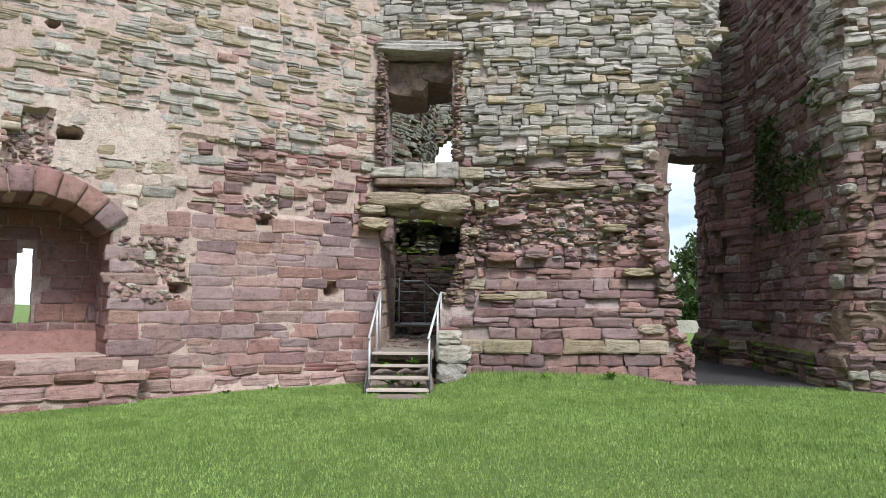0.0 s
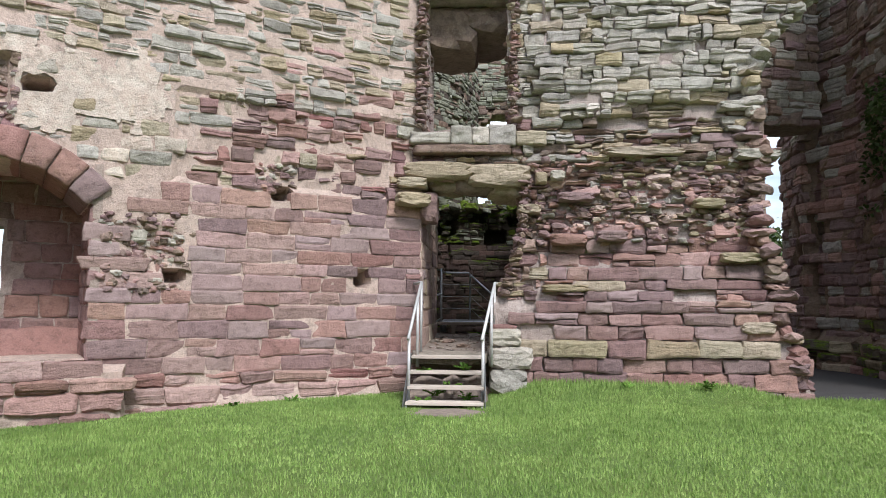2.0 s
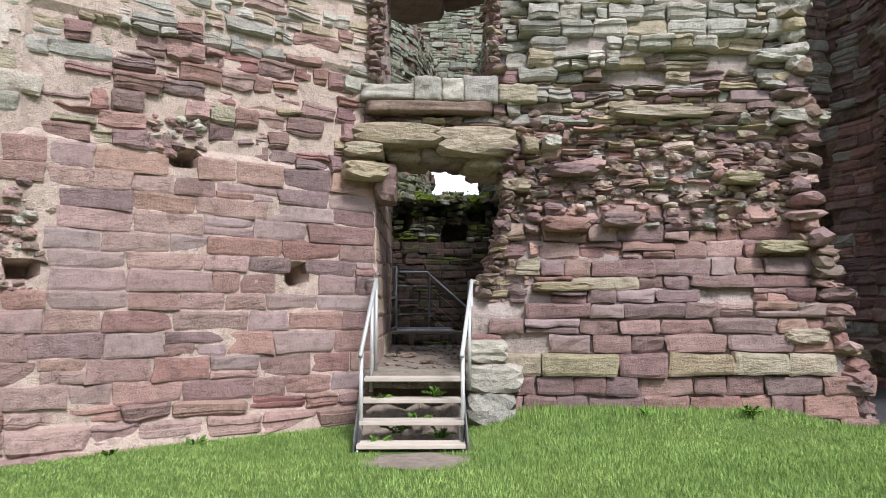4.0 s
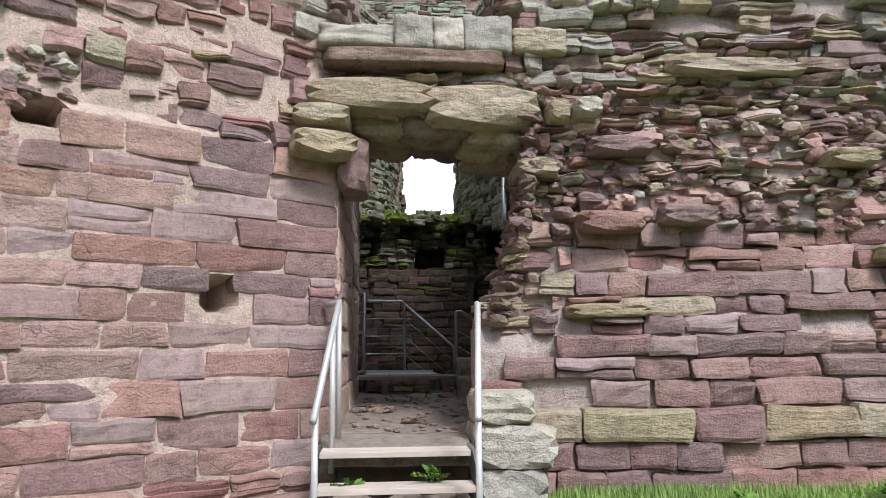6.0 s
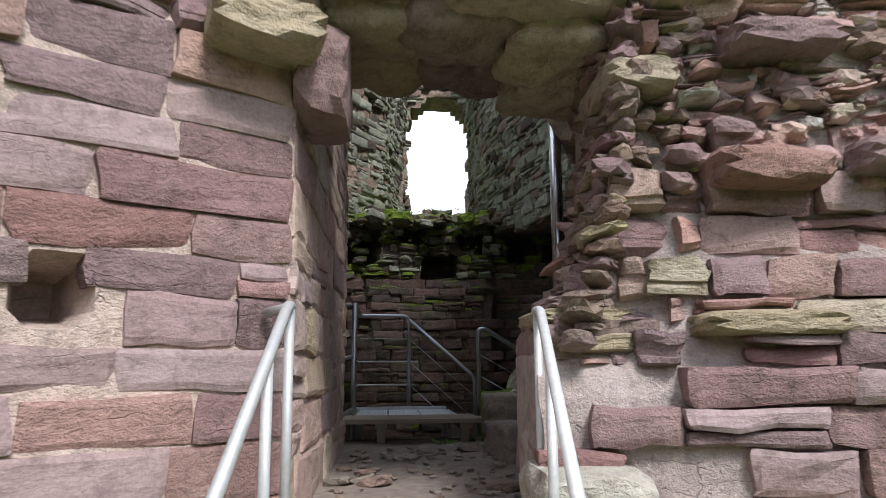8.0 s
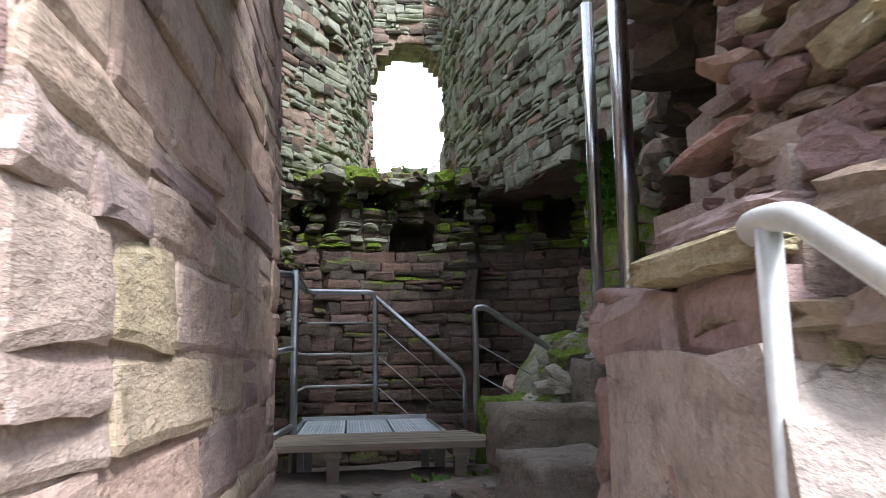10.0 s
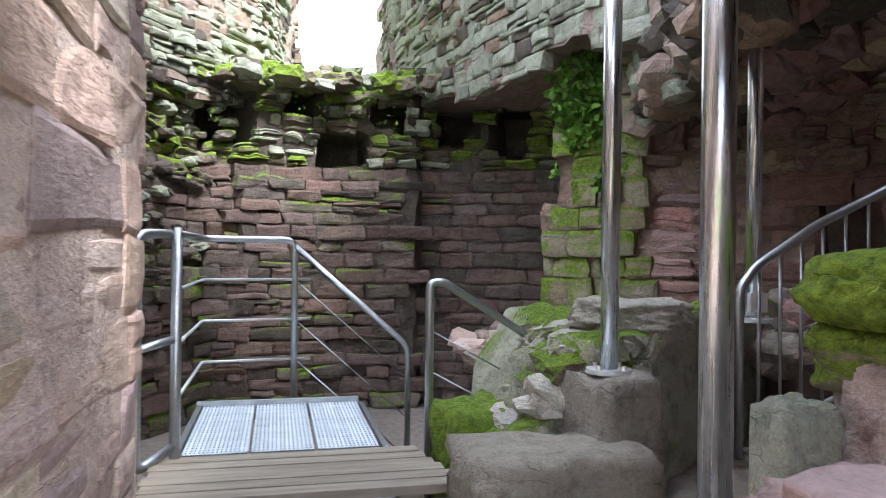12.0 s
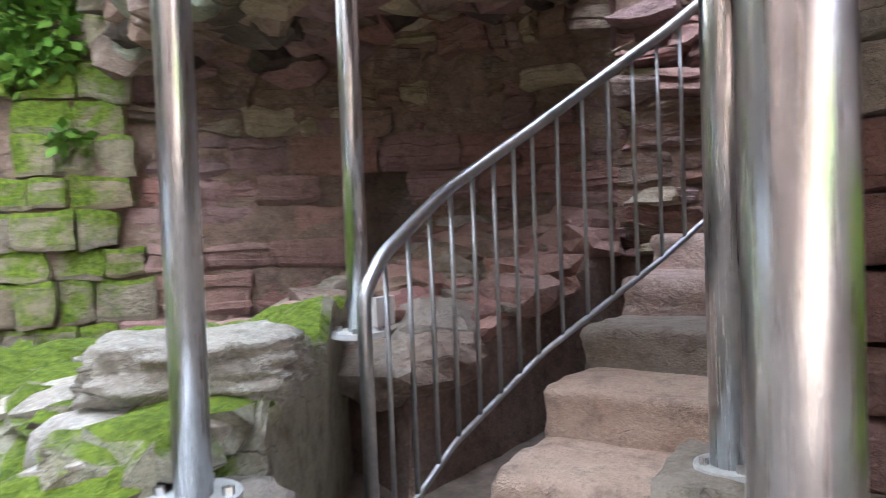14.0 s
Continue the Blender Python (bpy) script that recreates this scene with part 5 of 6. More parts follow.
rubble_mass("wall_low", [(0.62, 15.5), (0.98, 15.42), (2.6, 16.5), (1.2, 17.2)], 0.1, lambda x, y: 1.42 + 0.25 * smooth01((x - 0.85) / 0.4) - 0.35 * smooth01((y - 16.2) / 0.8), CRUMB, "low broken stump of wall with a pale lichened top", 31)
rubble_mass("wall_low_slope", [(0.22, 15.62), (0.75, 15.45), (1.3, 17.2), (0.55, 16.6)], 0.1, lambda x, y: 0.95 + 0.6 * smooth01((x - 0.3) / 0.5), CRUMB, "crumbling rubble slope of the low wall", 33)
rock("capstone", (1.05, 15.72, 1.635), (0.5, 0.32, 0.18), GREY, 101, -40, 5, 0.6, 0.16, None, "pale rounded capstone on the low wall", "stone block")
rock("prop_block", (0.82, 15.42, 1.2), (0.31, 0.32, 0.46), SLAB, 102, 12, 4, 0.8, 0.08, None, "squared grey stone block under a steel prop", "stone block")
rock("step_block", (0.5, 15.28, 1.02), (0.72, 0.42, 0.36), SLAB, 103, 2, 4, 0.85, 0.07, None, "worn grey stone block beside the platform", "stone block")
rock("step_block", (0.36, 14.75, 0.86), (0.5, 0.55, 0.3), SLAB, 104, 8, 4, 0.85, 0.08, None, "low worn stone step beside the platform", "stone block")
rock("mossy_stone", (0.42, 16.05, 0.95), (0.4, 0.4, 0.5), VERYMOSSY, 105, 20, 4, 0.7, 0.12, None, "block bright with moss beside the stair down", "stone block")
rock("mossy_stone", (0.72, 16.3, 1.0), (0.35, 0.35, 0.4), MOSSY, 106, 0, 4, 0.7, 0.12, None, "dark green mossy block beside the stair down", "stone block")

# ---- stone stair up to the right ----
stair = empty("stone_stair", (1.43, 15.0, 0.95), "worn red sandstone steps climbing out of the recess", "stair")
for i in range(7):
    x0 = 1.43 + 0.41 * i
    bm_seed = 120 + i
    rock("step", (x0 + 0.36, 14.93, 1.03 + 0.17 * i - 0.23), (0.75, 0.92, 0.46), ROSE if i % 3 else SLAB, bm_seed, 3 - 2 * (i % 4), 5, 0.97, 0.03, stair)
rock("step_block", (1.8, 14.6, 1.1), (0.42, 0.4, 0.48), SLAB, 131, 6, 4, 0.93, 0.04, None, "worn pale stone block carrying a steel prop", "stone block")
rubble_mass("wall_stair_side", [(1.95, 15.78), (4.0, 15.5), (4.0, 16.4), (2.4, 17.0)], 0.2, lambda x, y: 1.32 + 0.28 * max(0, x - 1.9), CORE, "dark rubble flank beside the stone stair", 37)

pier = tagged(new("wall_pier"), "pier of dark red blocks with grey stones above", "pier", kind="structure")
for i in range(9):
    m = RED if i < 5 else GREY
    block("pier_block", 1.97 + 0.02 * (i % 2), 2.5, 14.0, 14.6 - 0.01 * (i % 3), 1.25 + 0.19 * i, 1.43 + 0.19 * i, m, 400 + i, pier, blocky=0.96, rough=0.03)

# ---- entry steps with hand rails ----
steps = empty("entry_stair", (-0.66, 11.1, 0.12), "short timber and steel stair with grey tube handrails", "stair")
for k, (y, z) in enumerate([(10.75, 0.165), (11.0, 0.325), (11.27, 0.485), (11.52, 0.66)]):
    for g in (0, 1):
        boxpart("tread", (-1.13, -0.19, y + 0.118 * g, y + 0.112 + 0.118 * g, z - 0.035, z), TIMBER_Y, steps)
for x in (-1.15, -0.175):
    bm = bmesh.new()
    vs = [bm.verts.new(p) for p in [(x - 0.006, 10.72, 0.08), (x - 0.006, 10.95, 0.08), (x - 0.006, 11.8, 0.6), (x - 0.006, 11.8, 0.68), (x - 0.006, 11.52, 0.68), (x - 0.006, 10.72, 0.19)]]
    f = bm.faces.new(vs)
    r = bmesh.ops.extrude_face_region(bm, geom=[f])
    bmesh.ops.translate(bm, verts=[v for v in r["geom"] if isinstance(v, bmesh.types.BMVert)], vec=(0.012, 0, 0))
    bmesh.ops.recalc_face_normals(bm, faces=bm.faces)
    bm_ob("stringer", bm, GALV, steps)
for xt, yt, xb, sx in ((-1.055, 12.2, -1.12, -1), (-0.03, 12.42, -0.215, 1)):
    tube("handrail", [(xb, 10.96, 0.9), (xt, yt - 0.12, 1.63), (xt, yt, 1.635), (xt + sx * 0.12, yt + 0.12, 1.62)], 0.021, PAINT, steps, 0.05)
    tube("baluster", [(xt, yt - 0.06, 0.6), (xt, yt - 0.06, 1.62)], 0.019, PAINT, steps)
    for f, zb in ((0.07, 0.1), (0.72, 0.5)):
        xm, ym = xb + (xt - xb) * f, 10.96 + (yt - 0.12 - 10.96) * f
        tube("baluster", [(xm, ym, zb), (xm, ym, 0.9 + 0.73 * f)], 0.019, PAINT, steps)
    tube("baluster", [(xb, 10.76, 0.1), (xb, 10.8, 0.12), (xb, 11.04, 0.26)], 0.012, GALV, steps)

# ---- timber platform, grating walkway and rails ----
platform = empty("timber_platform", (-0.43, 15.8, 0.8), "weathered plank platform on short posts", "platform")
for k in range(6):
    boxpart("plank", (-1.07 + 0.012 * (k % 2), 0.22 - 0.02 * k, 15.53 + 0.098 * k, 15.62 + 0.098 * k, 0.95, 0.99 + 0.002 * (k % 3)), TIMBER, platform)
for x in (-0.72, 0.0):
    boxpart("bearer", (x - 0.05, x + 0.05, 15.56, 16.1, 0.905, 0.95), TIMBER, platform)
    boxpart("post", (x - 0.035, x + 0.035, 15.58, 15.65, 0.6, 0.905), TIMBER, platform)
walkway = empty("grating_walkway", (-0.5, 16.8, 0.9), "steel grating landing above the tower floor, sky reflection in its pale colour", "walkway")
for k in range(3):
    x0 = -0.96 + 0.31 * k
    bm = bmesh.new()
    # plate added under the bars to carry the painted sky reflection
    box(bm, x0, x0 + 0.295, 16.15, 17.2, 0.962, 0.972, 0)
    for i in range(15):
        box(bm, x0 + 0.02 * i, x0 + 0.02 * i + 0.012, 16.15, 17.2, 0.965, 0.99, 0)
    for j in range(24):
        box(bm, x0, x0 + 0.29, 16.15 + 0.043 * j, 16.15 + 0.043 * j + 0.02, 0.968, 0.988, 0)
    bm_ob("panel", bm, GRATE, walkway, "galvanised grating panel coloured pale for the reflected sky")
boxpart("edge_beam", (-1.0, -0.97, 16.13, 17.23, 0.9, 1.0), GALV, walkway)
boxpart("edge_beam", (-1.0, -0.03, 17.2, 17.23, 0.9, 1.02), GALV, walkway)
boxpart("edge_beam", (-0.03, 0.0, 16.13, 17.23, 0.9, 0.985), GALV, walkway)
for x, y in ((-0.95, 16.2), (-0.95, 17.18), (-0.05, 17.18), (-0.05, 16.2)):
    boxpart("leg", (x - 0.03, x + 0.03, y - 0.03, y + 0.03, 0.1, 0.9), GALV, walkway)
rail = empty("landing_rail", (-0.5, 17.4, 0.99), "galvanised tube rail with tension wires round the landing", "railing")
tube("top_rail", [(-0.98, 16.1, 0.6), (-0.98, 16.1, 2.03)], 0.024, GALV, rail)
tube("end_loop", [(-0.98, 16.12, 2.0), (-1.1, 16.0, 2.0), (-1.12, 15.95, 1.98), (-1.12, 15.95, 0.98), (-0.98, 16.1, 1.05)], 0.021, GALV, rail, 0.05)
tube("top_rail", [(-0.98, 16.1, 2.0), (-0.98, 17.25, 2.0), (-0.43, 17.32, 2.0), (-0.43, 17.32, 0.95)], 0.021, GALV, rail, 0.07)
tube("stub", [(-1.12, 15.95, 1.5), (-0.98, 16.1, 1.53)], 0.018, GALV, rail)
tube("sloping_rail", [(-0.43, 17.32, 1.96), (0.28, 17.2, 1.33), (0.28, 17.2, 0.2)], 0.019, GALV, rail, 0.06)
for z in (1.25, 1.5, 1.75):
    tube("wire", [(-0.98, 16.1, z), (-0.98, 17.25, z), (-0.33, 17.33, z)], 0.009, PAINT, rail, 0.03, 8)
    tube("wire", [(-0.43, 17.32, z), (0.28, 17.2, z - 0.63)], 0.004, GALV, rail, 0, 6)
rail2 = empty("stair_rail_down", (0.19, 16.12, 0.99), "steel tube handrail going down from the platform", "railing")
tube("newel", [(0.19, 16.12, 0.6), (0.19, 16.12, 1.78), (0.26, 16.13, 1.785), (0.82, 16.25, 1.45), (1.1, 16.3, 1.25)], 0.021, GALV, rail2, 0.07)
for z in (1.15, 1.35, 1.55):
    tube("wire", [(0.19, 16.12, z), (0.95, 16.28, z - 0.42)], 0.004, GALV, rail2, 0, 6)


# ---- steel props ----
def prop(x, y, z0, label, rad=0.037):
    p = empty("steel_prop", (x, y, z0), label, "prop", "steel props")
    tube("tube", [(x, y, z0 + 0.01), (x + 0.01, y, 3.6)], rad, STEEL, p, 0, 28)
    bm = bmesh.new()
    bmesh.ops.create_cone(bm, cap_ends=True, segments=28, radius1=0.096, radius2=0.093, depth=0.018, matrix=Matrix.Translation((x, y, z0 + 0.009)))
    bm_ob("base_plate", bm, PAINT, p, "round steel base plate")
    for a in range(4):
        q = a * math.pi / 2 + 0.5
        bm = bmesh.new()
        bmesh.ops.create_cone(bm, cap_ends=True, segments=6, radius1=0.013, radius2=0.012, depth=0.018, matrix=Matrix.Translation((x + 0.07 * math.cos(q), y + 0.07 * math.sin(q), z0 + 0.026)))
        bm_ob("bolt", bm, STEEL, p)
    return p


prop(0.8, 15.42, 1.44, "polished steel tube prop on a squared stone block")
prop(1.78, 15.83, 1.6, "polished steel tube prop on the low wall")
prop(0.545, 14.305, 0.93, "polished steel tube prop on the recess floor", 0.043)
prop(1.78, 14.63, 1.33, "thicker polished steel tube prop standing on a stone step", 0.054)
bx = boxpart("sign_box", (1.6, 1.69, 15.6, 15.63, 1.665, 1.755), WHITE, None)
tagged(bx, "small blank white plastic plate fixed to the prop", "sign")

# ---- railing of the stone stair ----
stair_rail = empty("stair_railing", (1.45, 15.5, 1.0), "dark steel railing with slim balusters along the stone stair", "railing")
TOP = [(1.53, 15.59, 1.0), (1.53, 15.59, 1.77), (1.62, 15.59, 1.88), (1.92, 15.55, 2.08), (2.36, 15.43, 2.32), (2.72, 15.07, 2.66), (3.0, 14.84, 2.92), (3.5, 14.59, 3.2)]
tube("handrail", TOP, 0.022, GALV, stair_rail, 0.05)


def along(pts, f):
    P = np.array(pts)
    s = np.concatenate([[0], np.cumsum(np.linalg.norm(np.diff(P[:, :2], axis=0), axis=1))])
    return [float(np.interp(f * s[-1], s, P[:, i])) for i in range(3)]


LINE = [(1.53, 15.59, 1.8), *TOP[2:]]
LOW = [(x, y, z - (0.76 if i == 0 else 0.85)) for i, (x, y, z) in enumerate(LINE)]
tube("bottom_rail", LOW, 0.012, GALV, stair_rail, 0.03)
for k in range(1, 22):
    a, b = along(LINE, k / 22), along(LOW, k / 22)
    tube("baluster", [b, (b[0], b[1], a[2])], 0.008, GALV, stair_rail, 0, 8)

# rough side walls that close the tower behind the recess
wall_body("wall_tower_side", Plan((3.1, 19.3), (4.3, 18.6), (4.1, 14.2)), -0.1, 4.6, 0.4, always, lambda u, z: 0.1 * n1(u, z, 1.2), CORE, 0.3, 0.06, 0.0, 1, "dark rubble wall deep behind the recess")

roof_rubble()
rubble_mass("rubble_heap", [(0.95, 17.1), (1.8, 17.3), (2.0, 18.5), (1.15, 18.9)], 0.1, lambda x, y: 0.72 + 0.4 * smooth01((x - 0.3) / 1.2) + 0.15 * smooth01((y - 17.5) / 1), CORE, "fallen pinkish rubble heaped against the tower wall", 43)
heap = random.Random(61)
scatter("heap_stones", None, [((x, y, 0.76 + 0.4 * smooth01((x - 0.3) / 1.2) + 0.15 * smooth01((y - 17.5) / 1)), (w, w, w * 0.45), m) for x, y, w, m in
        [(heap.uniform(1.0, 1.8), heap.uniform(17.2, 18.6), heap.uniform(0.08, 0.3), heap.choice([PINK, ROSE, CORE, CORE])) for k in range(80)]], "loose pink stones lying on the rubble heap", 10)

# ---- the gap to the right and the gate tower ----
PLAN_T = Plan((8.4, 21.5), (6.7, 18.9), (6.5, 17.4), (6.95, 16.2), (6.75, 14.2), (6.5, 12.0), (6.6, 11.5), (7.3, 11.2), (9.5, 11.0))


def t_keep(u, z):
    if 4.0 < u < 4.35 and 2.2 < z < 3.6:
        return False
    return True


def t_depth(u, z):
    d = 0.08 * n1(u, z, 0.7, 20) + 0.03 * n1(u, z, 3, 20)
    if z < 0.75:
        d += 0.16
    if 4.75 < u < 5.0:
        d -= 0.25
    if u > 9.5:
        d += 0.10 * n1(u, z, 1.8, 21)
    return d


def t_style(u, z):
    if u > 9.4:
        m, w = ([PALE, GREY, CORE], [3, 3, 1]) if z > 4.0 else ([PURPLE, RED, CORE, GREY], [3, 2, 2, 1])
        return dict(w=(0.15, 0.5), prot=(-0.08, 0.12, 0.0), rnd=0.8, lump=0.04, lost=0.06, split=0.3, mats=m, wts=w)
    if z > 4.6:
        return dict(w=(0.25, 0.6), prot=(-0.03, 0.05, 0.0), rnd=0.6, lump=0.03, lost=0.02, mats=[GREY, CORE, PURPLE], wts=[2, 3, 3])
    if z < 0.6:
        return dict(w=(0.4, 0.8), prot=(-0.02, 0.05, 0.0), rnd=0.8, lump=0.03, mats=[MOSSY, BUFF, RED], wts=[4, 1, 1])
    return dict(w=(0.3, 0.7), prot=(-0.025, 0.035, 0.0), rnd=0.6, lump=0.025, lost=0.01, mats=[PINK, PURPLE, GREY, MOSSY], wts=[4, 4, 1, 0.6])


gate_tower = wall_body("wall_gate_tower", PLAN_T, 0.0, 9.8, 1.2, t_keep, t_depth, CORE, 0.17, 0.06, 0.04, 3, "tall shaded red stone gate tower with ivy", category="tower")
stones(gate_tower, PLAN_T, 0.05, 9.7, t_keep, t_depth, lambda z, r: r.uniform(0.17, 0.26), t_style, 29, lambda u, z: 5.5 < u < 10.5 and z < 3.2, wave=0.05)
PLAN_H = Plan((3.6, 15.6), (6.5, 16.4))


def h_keep(u, z):
    return z > 4.85 + 0.25 * smooth01((1.4 - u) / 1.2) + 0.12 * n1(u, z, 3)


hang = wall_body("wall_over_gap", PLAN_H, 4.2, 9.8, 1.0, h_keep, lambda u, z: 0.05 * n1(u, z, 1.2), CORE, 0.14, 0.07, 0.04, 3, "grey stone wall hanging over the gap")
stones(hang, PLAN_H, 4.3, 9.7, h_keep, lambda u, z: 0.05 * n1(u, z, 1.2), lambda z, r: r.uniform(0.14, 0.22), lambda u, z: dict(w=(0.2, 0.5), prot=(-0.04, 0.05, 0.0), rnd=0.6, lump=0.03, lost=0.03, mats=[GREY, CORE, PURPLE], wts=[4, 3, 1]), 33, lambda u, z: z < 7)
# wing of wall that closes the tower behind the front wall


def wing():
    plan = Plan((3.6, 12.95), (3.85, 15.6))
    b = wall_body("wall_wing", plan, 0.0, 9.5, 0.14, lambda u, z: True, lambda u, z: 0.06 * n1(u, z, 1.5), CORE, 0.17, 0.05, 0.04, 2, "shaded stone side of the tower")
    stones(b, plan, 0.1, 9.4, always, lambda u, z: 0.06 * n1(u, z, 1.5), lambda z, r: r.uniform(0.16, 0.24), lambda u, z: dict(w=(0.25, 0.55), prot=(-0.04, 0.05, 0.0), rnd=0.6, lump=0.03, mats=[PURPLE, RED, CORE], wts=[2, 2, 1]), 35, None)
    inner = Plan((3.68, 15.6), (3.43, 12.95))
    stones(b, inner, 0.9, 4.6, always, lambda u, z: 0.1 * n1(u, z, 1.5, 3), lambda z, r: r.uniform(0.09, 0.2), lambda u, z: dict(w=(0.1, 0.4), prot=(-0.05, 0.12, 0.0), rnd=0.5, lump=0.05, lost=0.08, split=0.4, mats=[RED, PURPLE, CORE, BUFF], wts=[3, 2, 3, 1]), 36, lambda u, z: z < 3.4, back=0.2)


wing()


def courtyard():
    """Plain walls that close the ward behind and beside the camera."""
    for nm, plan in (("wall_ward_west", Plan((-8.7, -12), (-8.72, 7.4))), ("wall_ward_south", Plan((20, -12), (-8.7, -12))), ("wall_ward_east", Plan((20, 11), (20, -12)))):
        wall_body(nm, plan, -0.1, 6.5, 1.0, always, lambda u, z: 0.1 * n1(u, z, 0.8), RED, 0.6, 0.06, 0.0, 1, "plain red stone curtain wall of the ward")
    wall_body("wall_ward_north", Plan((9.4, 11.0), (20, 11)), -0.1, 6.5, 1.0, always, lambda u, z: 0.1 * n1(u, z, 0.8), RED, 0.6, 0.06, 0.0, 1, "plain red stone curtain wall of the ward")


courtyard()


# ---- plants ----
def leaf_cloud(name, places, size, mat, seed, parent=None):
    """Many small folded leaves at given places."""
    r = np.random.RandomState(seed)
    P = np.asarray(places, float)
    n = len(P)
    d = r.randn(n, 3)
    d /= np.linalg.norm(d, axis=1)[:, None]
    e = np.cross(d, r.randn(n, 3))
    e /= np.linalg.norm(e, axis=1)[:, None]
    s = size * (0.6 + 0.8 * r.rand(n))[:, None]
    V = np.stack([P, P + d * s * 0.5 + e * s * 0.3, P + d * s, P + d * s * 0.5 - e * s * 0.3], 1).reshape(-1, 3)
    F = np.arange(n * 4).reshape(-1, 4)
    return mesh_ob(name, V, F.tolist(), mat, parent, smooth=False)


def tree(x, y, h, spread, seed, label):
    r = random.Random(seed)
    t = empty("tree", (x, y, 0), label, "tree")
    tube("trunk", [(x, y, 0), (x + 0.1, y, h * 0.35), (x - 0.1, y + 0.1, h * 0.7)], 0.14, BARK, t, 0, 8)
    pts = []
    for k in range(14):
        a, zz = r.uniform(0, 6.28), h * r.uniform(0.3, 0.92)
        rad = spread * (1 - (zz / h) ** 2) ** 0.5 * r.uniform(0.5, 1)
        tip = (x + rad * math.cos(a), y + rad * math.sin(a), zz)
        tube("limb", [(x, y, zz * 0.6), tip], 0.04, BARK, t, 0, 6)
        q = np.random.RandomState(seed * 50 + k).randn(260, 3) * spread * 0.24
        pts.append(np.array(tip) + q)
    leaf_cloud("crown", np.concatenate(pts), 0.28, LEAF, seed, t)


tree(17.2, 47, 6.2, 1.9, 3, "small green tree beyond the castle lawn")
tree(22.0, 50, 5.0, 2.2, 4, "rounded green tree behind the hedge")
hp = np.random.RandomState(9)
hedge = np.stack([10 + 26 * hp.rand(16000), 42 + 1.4 * hp.rand(16000), 1.9 * hp.rand(16000) ** 0.7 + 0.15 * hp.randn(16000)], 1)
hedge_ob = tagged(leaf_cloud("hedge", hedge, 0.3, HEDGE, 5), "long clipped green hedge across the field", "hedge", kind="stuff")
low = wall_body("wall_field", Plan((8, 38), (34, 38)), -0.1, 0.75, 0.5, always, flat, GREY, 0.3, 0.08, 0.0, 1, "low grey drystone field wall")
hp = np.random.RandomState(12)
far = np.stack([-40 + 120 * hp.rand(9000), 75 + 8 * hp.rand(9000), 5.0 * hp.rand(9000) + 0.8 * np.sin(hp.rand(9000) * 9)], 1)
tagged(leaf_cloud("far_trees", far, 1.3, LEAF, 6), "far belt of trees along the horizon", "trees", kind="stuff")


def ivy(plan, u0, u1, z0, z1, off, n, seed, name, label, mat, size):
    r = np.random.RandomState(seed)
    P = []
    while len(P) < n:
        u, z = r.uniform(u0, u1), r.uniform(z0, z1)
        if n1(u, z, 1.6, seed) + 0.5 * n1(u, z, 5, seed) > 0.1:
            x, y = plan.at(np.array([u]), np.array([off + 0.08 * r.rand()]))
            P.append((x[0], y[0], z))
    tagged(leaf_cloud(name, P, size, mat, seed), label, "plant", kind="stuff")


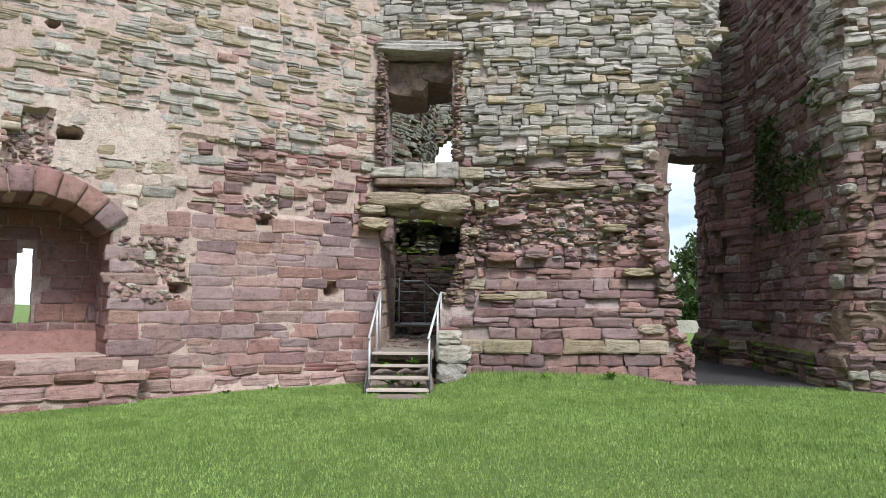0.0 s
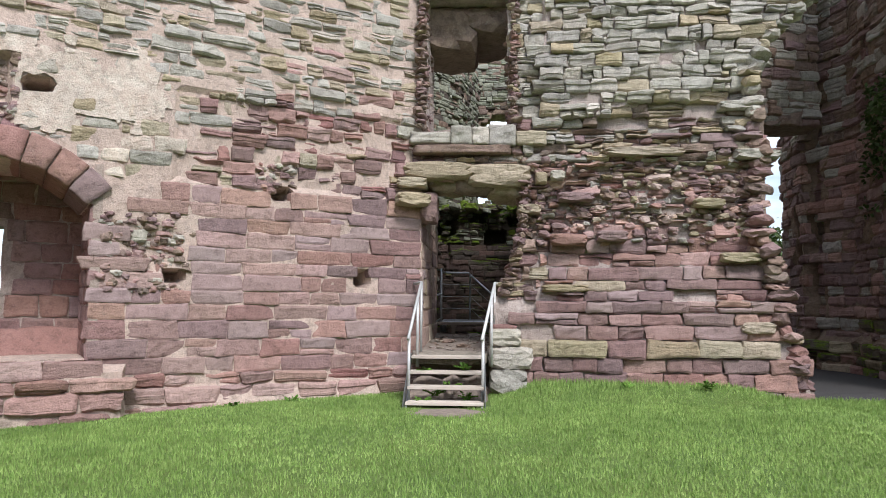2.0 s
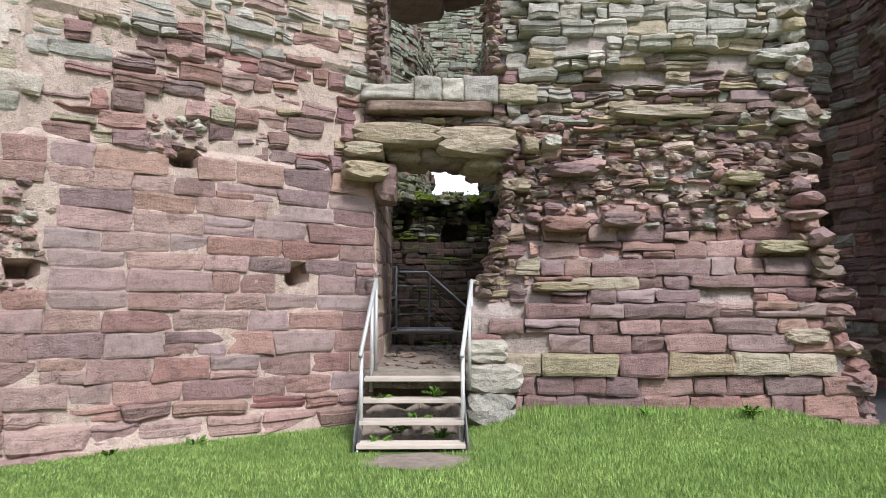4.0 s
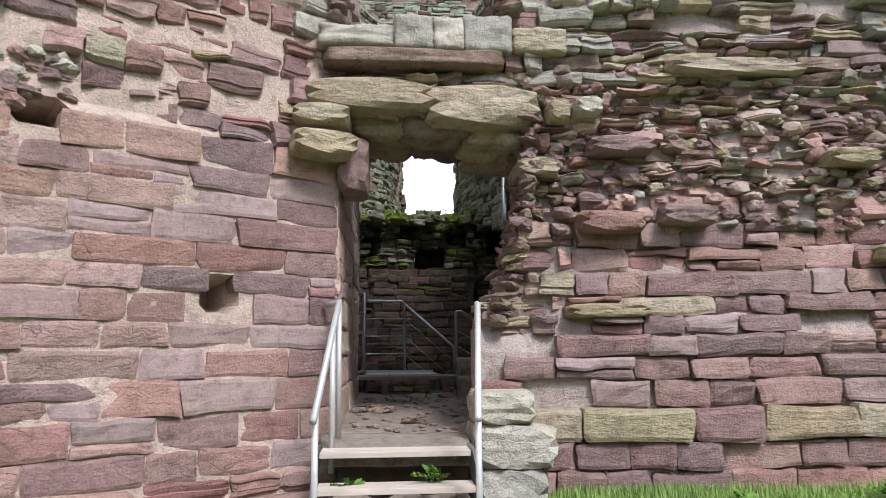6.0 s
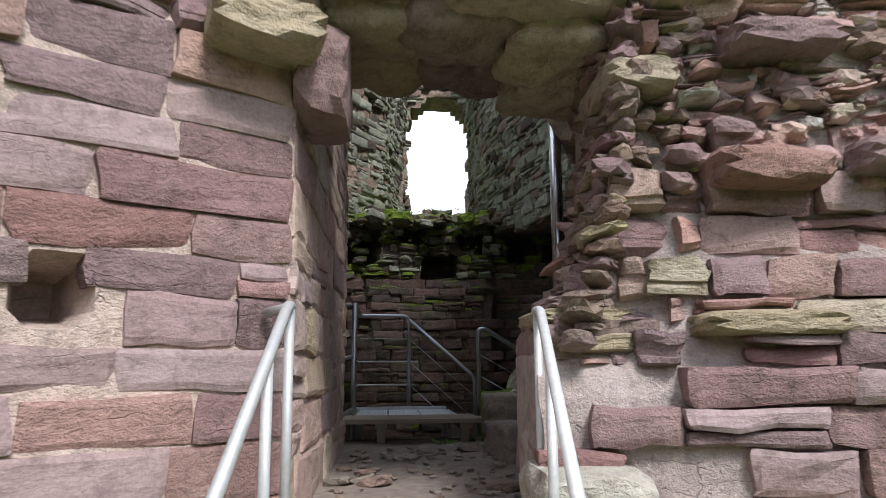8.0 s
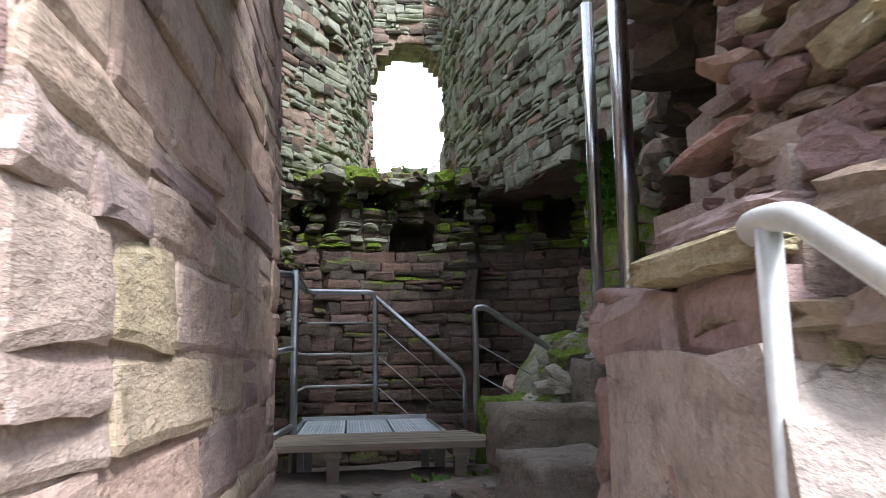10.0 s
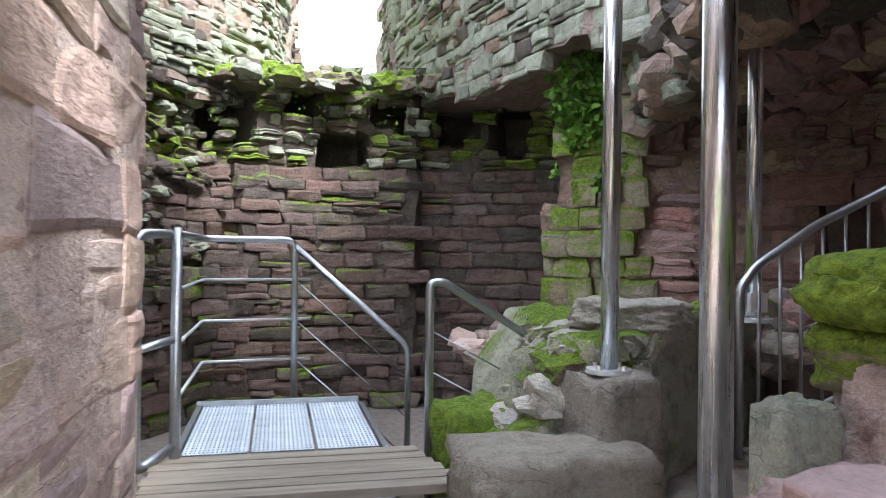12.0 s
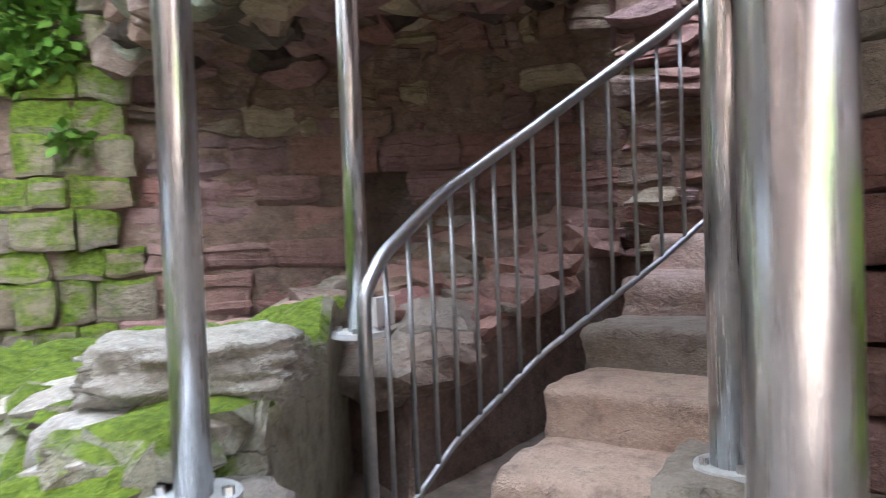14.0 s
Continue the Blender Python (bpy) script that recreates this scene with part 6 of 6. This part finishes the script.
ivy(PLAN_T, 6.6, 10.2, 2.9, 5.3, 0.06, 1500, 3, "ivy", "dark ivy creeping over the gate tower", IVY, 0.1)
ivy(PLAN_X, 0.1, 0.7, 2.5, 3.7, 0.08, 900, 4, "ferns", "bright green ferns and ivy on the mossy wall end", FERN, 0.09)
ivy(PLAN_W, w_u(-1.4), w_u(1.2), 3.3, 4.1, 0.1, 260, 5, "wall_plants", "small green plants rooted along the mossy ledge", FERN, 0.045)


def weed(x, y, z, size, n, seed, label):
    r = random.Random(seed)
    V, F = [], []
    for k in range(n):
        a, lean = r.uniform(0, 6.28), r.uniform(0.3, 1.0)
        ln = size * r.uniform(0.6, 1.1)
        dx, dy = math.cos(a), math.sin(a)
        for s in range(5):
            t = s / 4
            px, py, pz = x + dx * ln * t * lean, y + dy * ln * t * lean, z + ln * (t * (1.2 - lean * 0.6) - 0.35 * t * t)
            for sg in (-1, 1):
                w = ln * 0.28 * (1 - t * 0.7)
                b = len(V)
                V += [(px, py, pz), (px - dy * sg * w * 0.5 + dx * 0.03, py + dx * sg * w * 0.5 + dy * 0.03, pz + 0.01), (px - dy * sg * w + dx * 0.03, py + dx * sg * w, pz - 0.01), (px - dy * sg * w * 0.4, py + dx * sg * w * 0.4, pz - 0.006)]
                F.append((b, b + 1, b + 2, b + 3))
    tagged(mesh_ob("weed", V, F, FERN, smooth=False), label, "plant")


for i, (x, y, z, s, n) in enumerate([(-0.42, 11.45, 0.5, 0.16, 14), (-0.95, 11.42, 0.47, 0.1, 8), (-0.6, 11.3, 0.28, 0.14, 14), (-0.8, 11.2, 0.2, 0.16, 12), (-0.4, 11.15, 0.16, 0.14, 12), (-0.95, 10.98, 0.14, 0.12, 8), (2.75, 11.75, 0.27, 0.16, 14), (1.7, 11.78, 0.27, 0.1, 9), (-2.6, 11.15, 0.1, 0.12, 9), (-3.2, 10.75, 0.08, 0.1, 9), (0.1, 15.6, 0.75, 0.1, 8), (-0.2, 15.45, 0.78, 0.09, 7)]):
    weed(x, y, z, s, n, i, "leafy green weed growing at the foot of the stones")
# earth bank behind the open treads
rubble_mass("bank", [(-1.2, 10.95), (-0.1, 10.95), (-0.1, 11.75), (-1.2, 11.75)], 0.0, lambda x, y: 0.06 + 0.3 * smooth01((y - 11.2) / 0.5), DIRT, "dark earth bank behind the open steps", 41, 20)

link_stones()
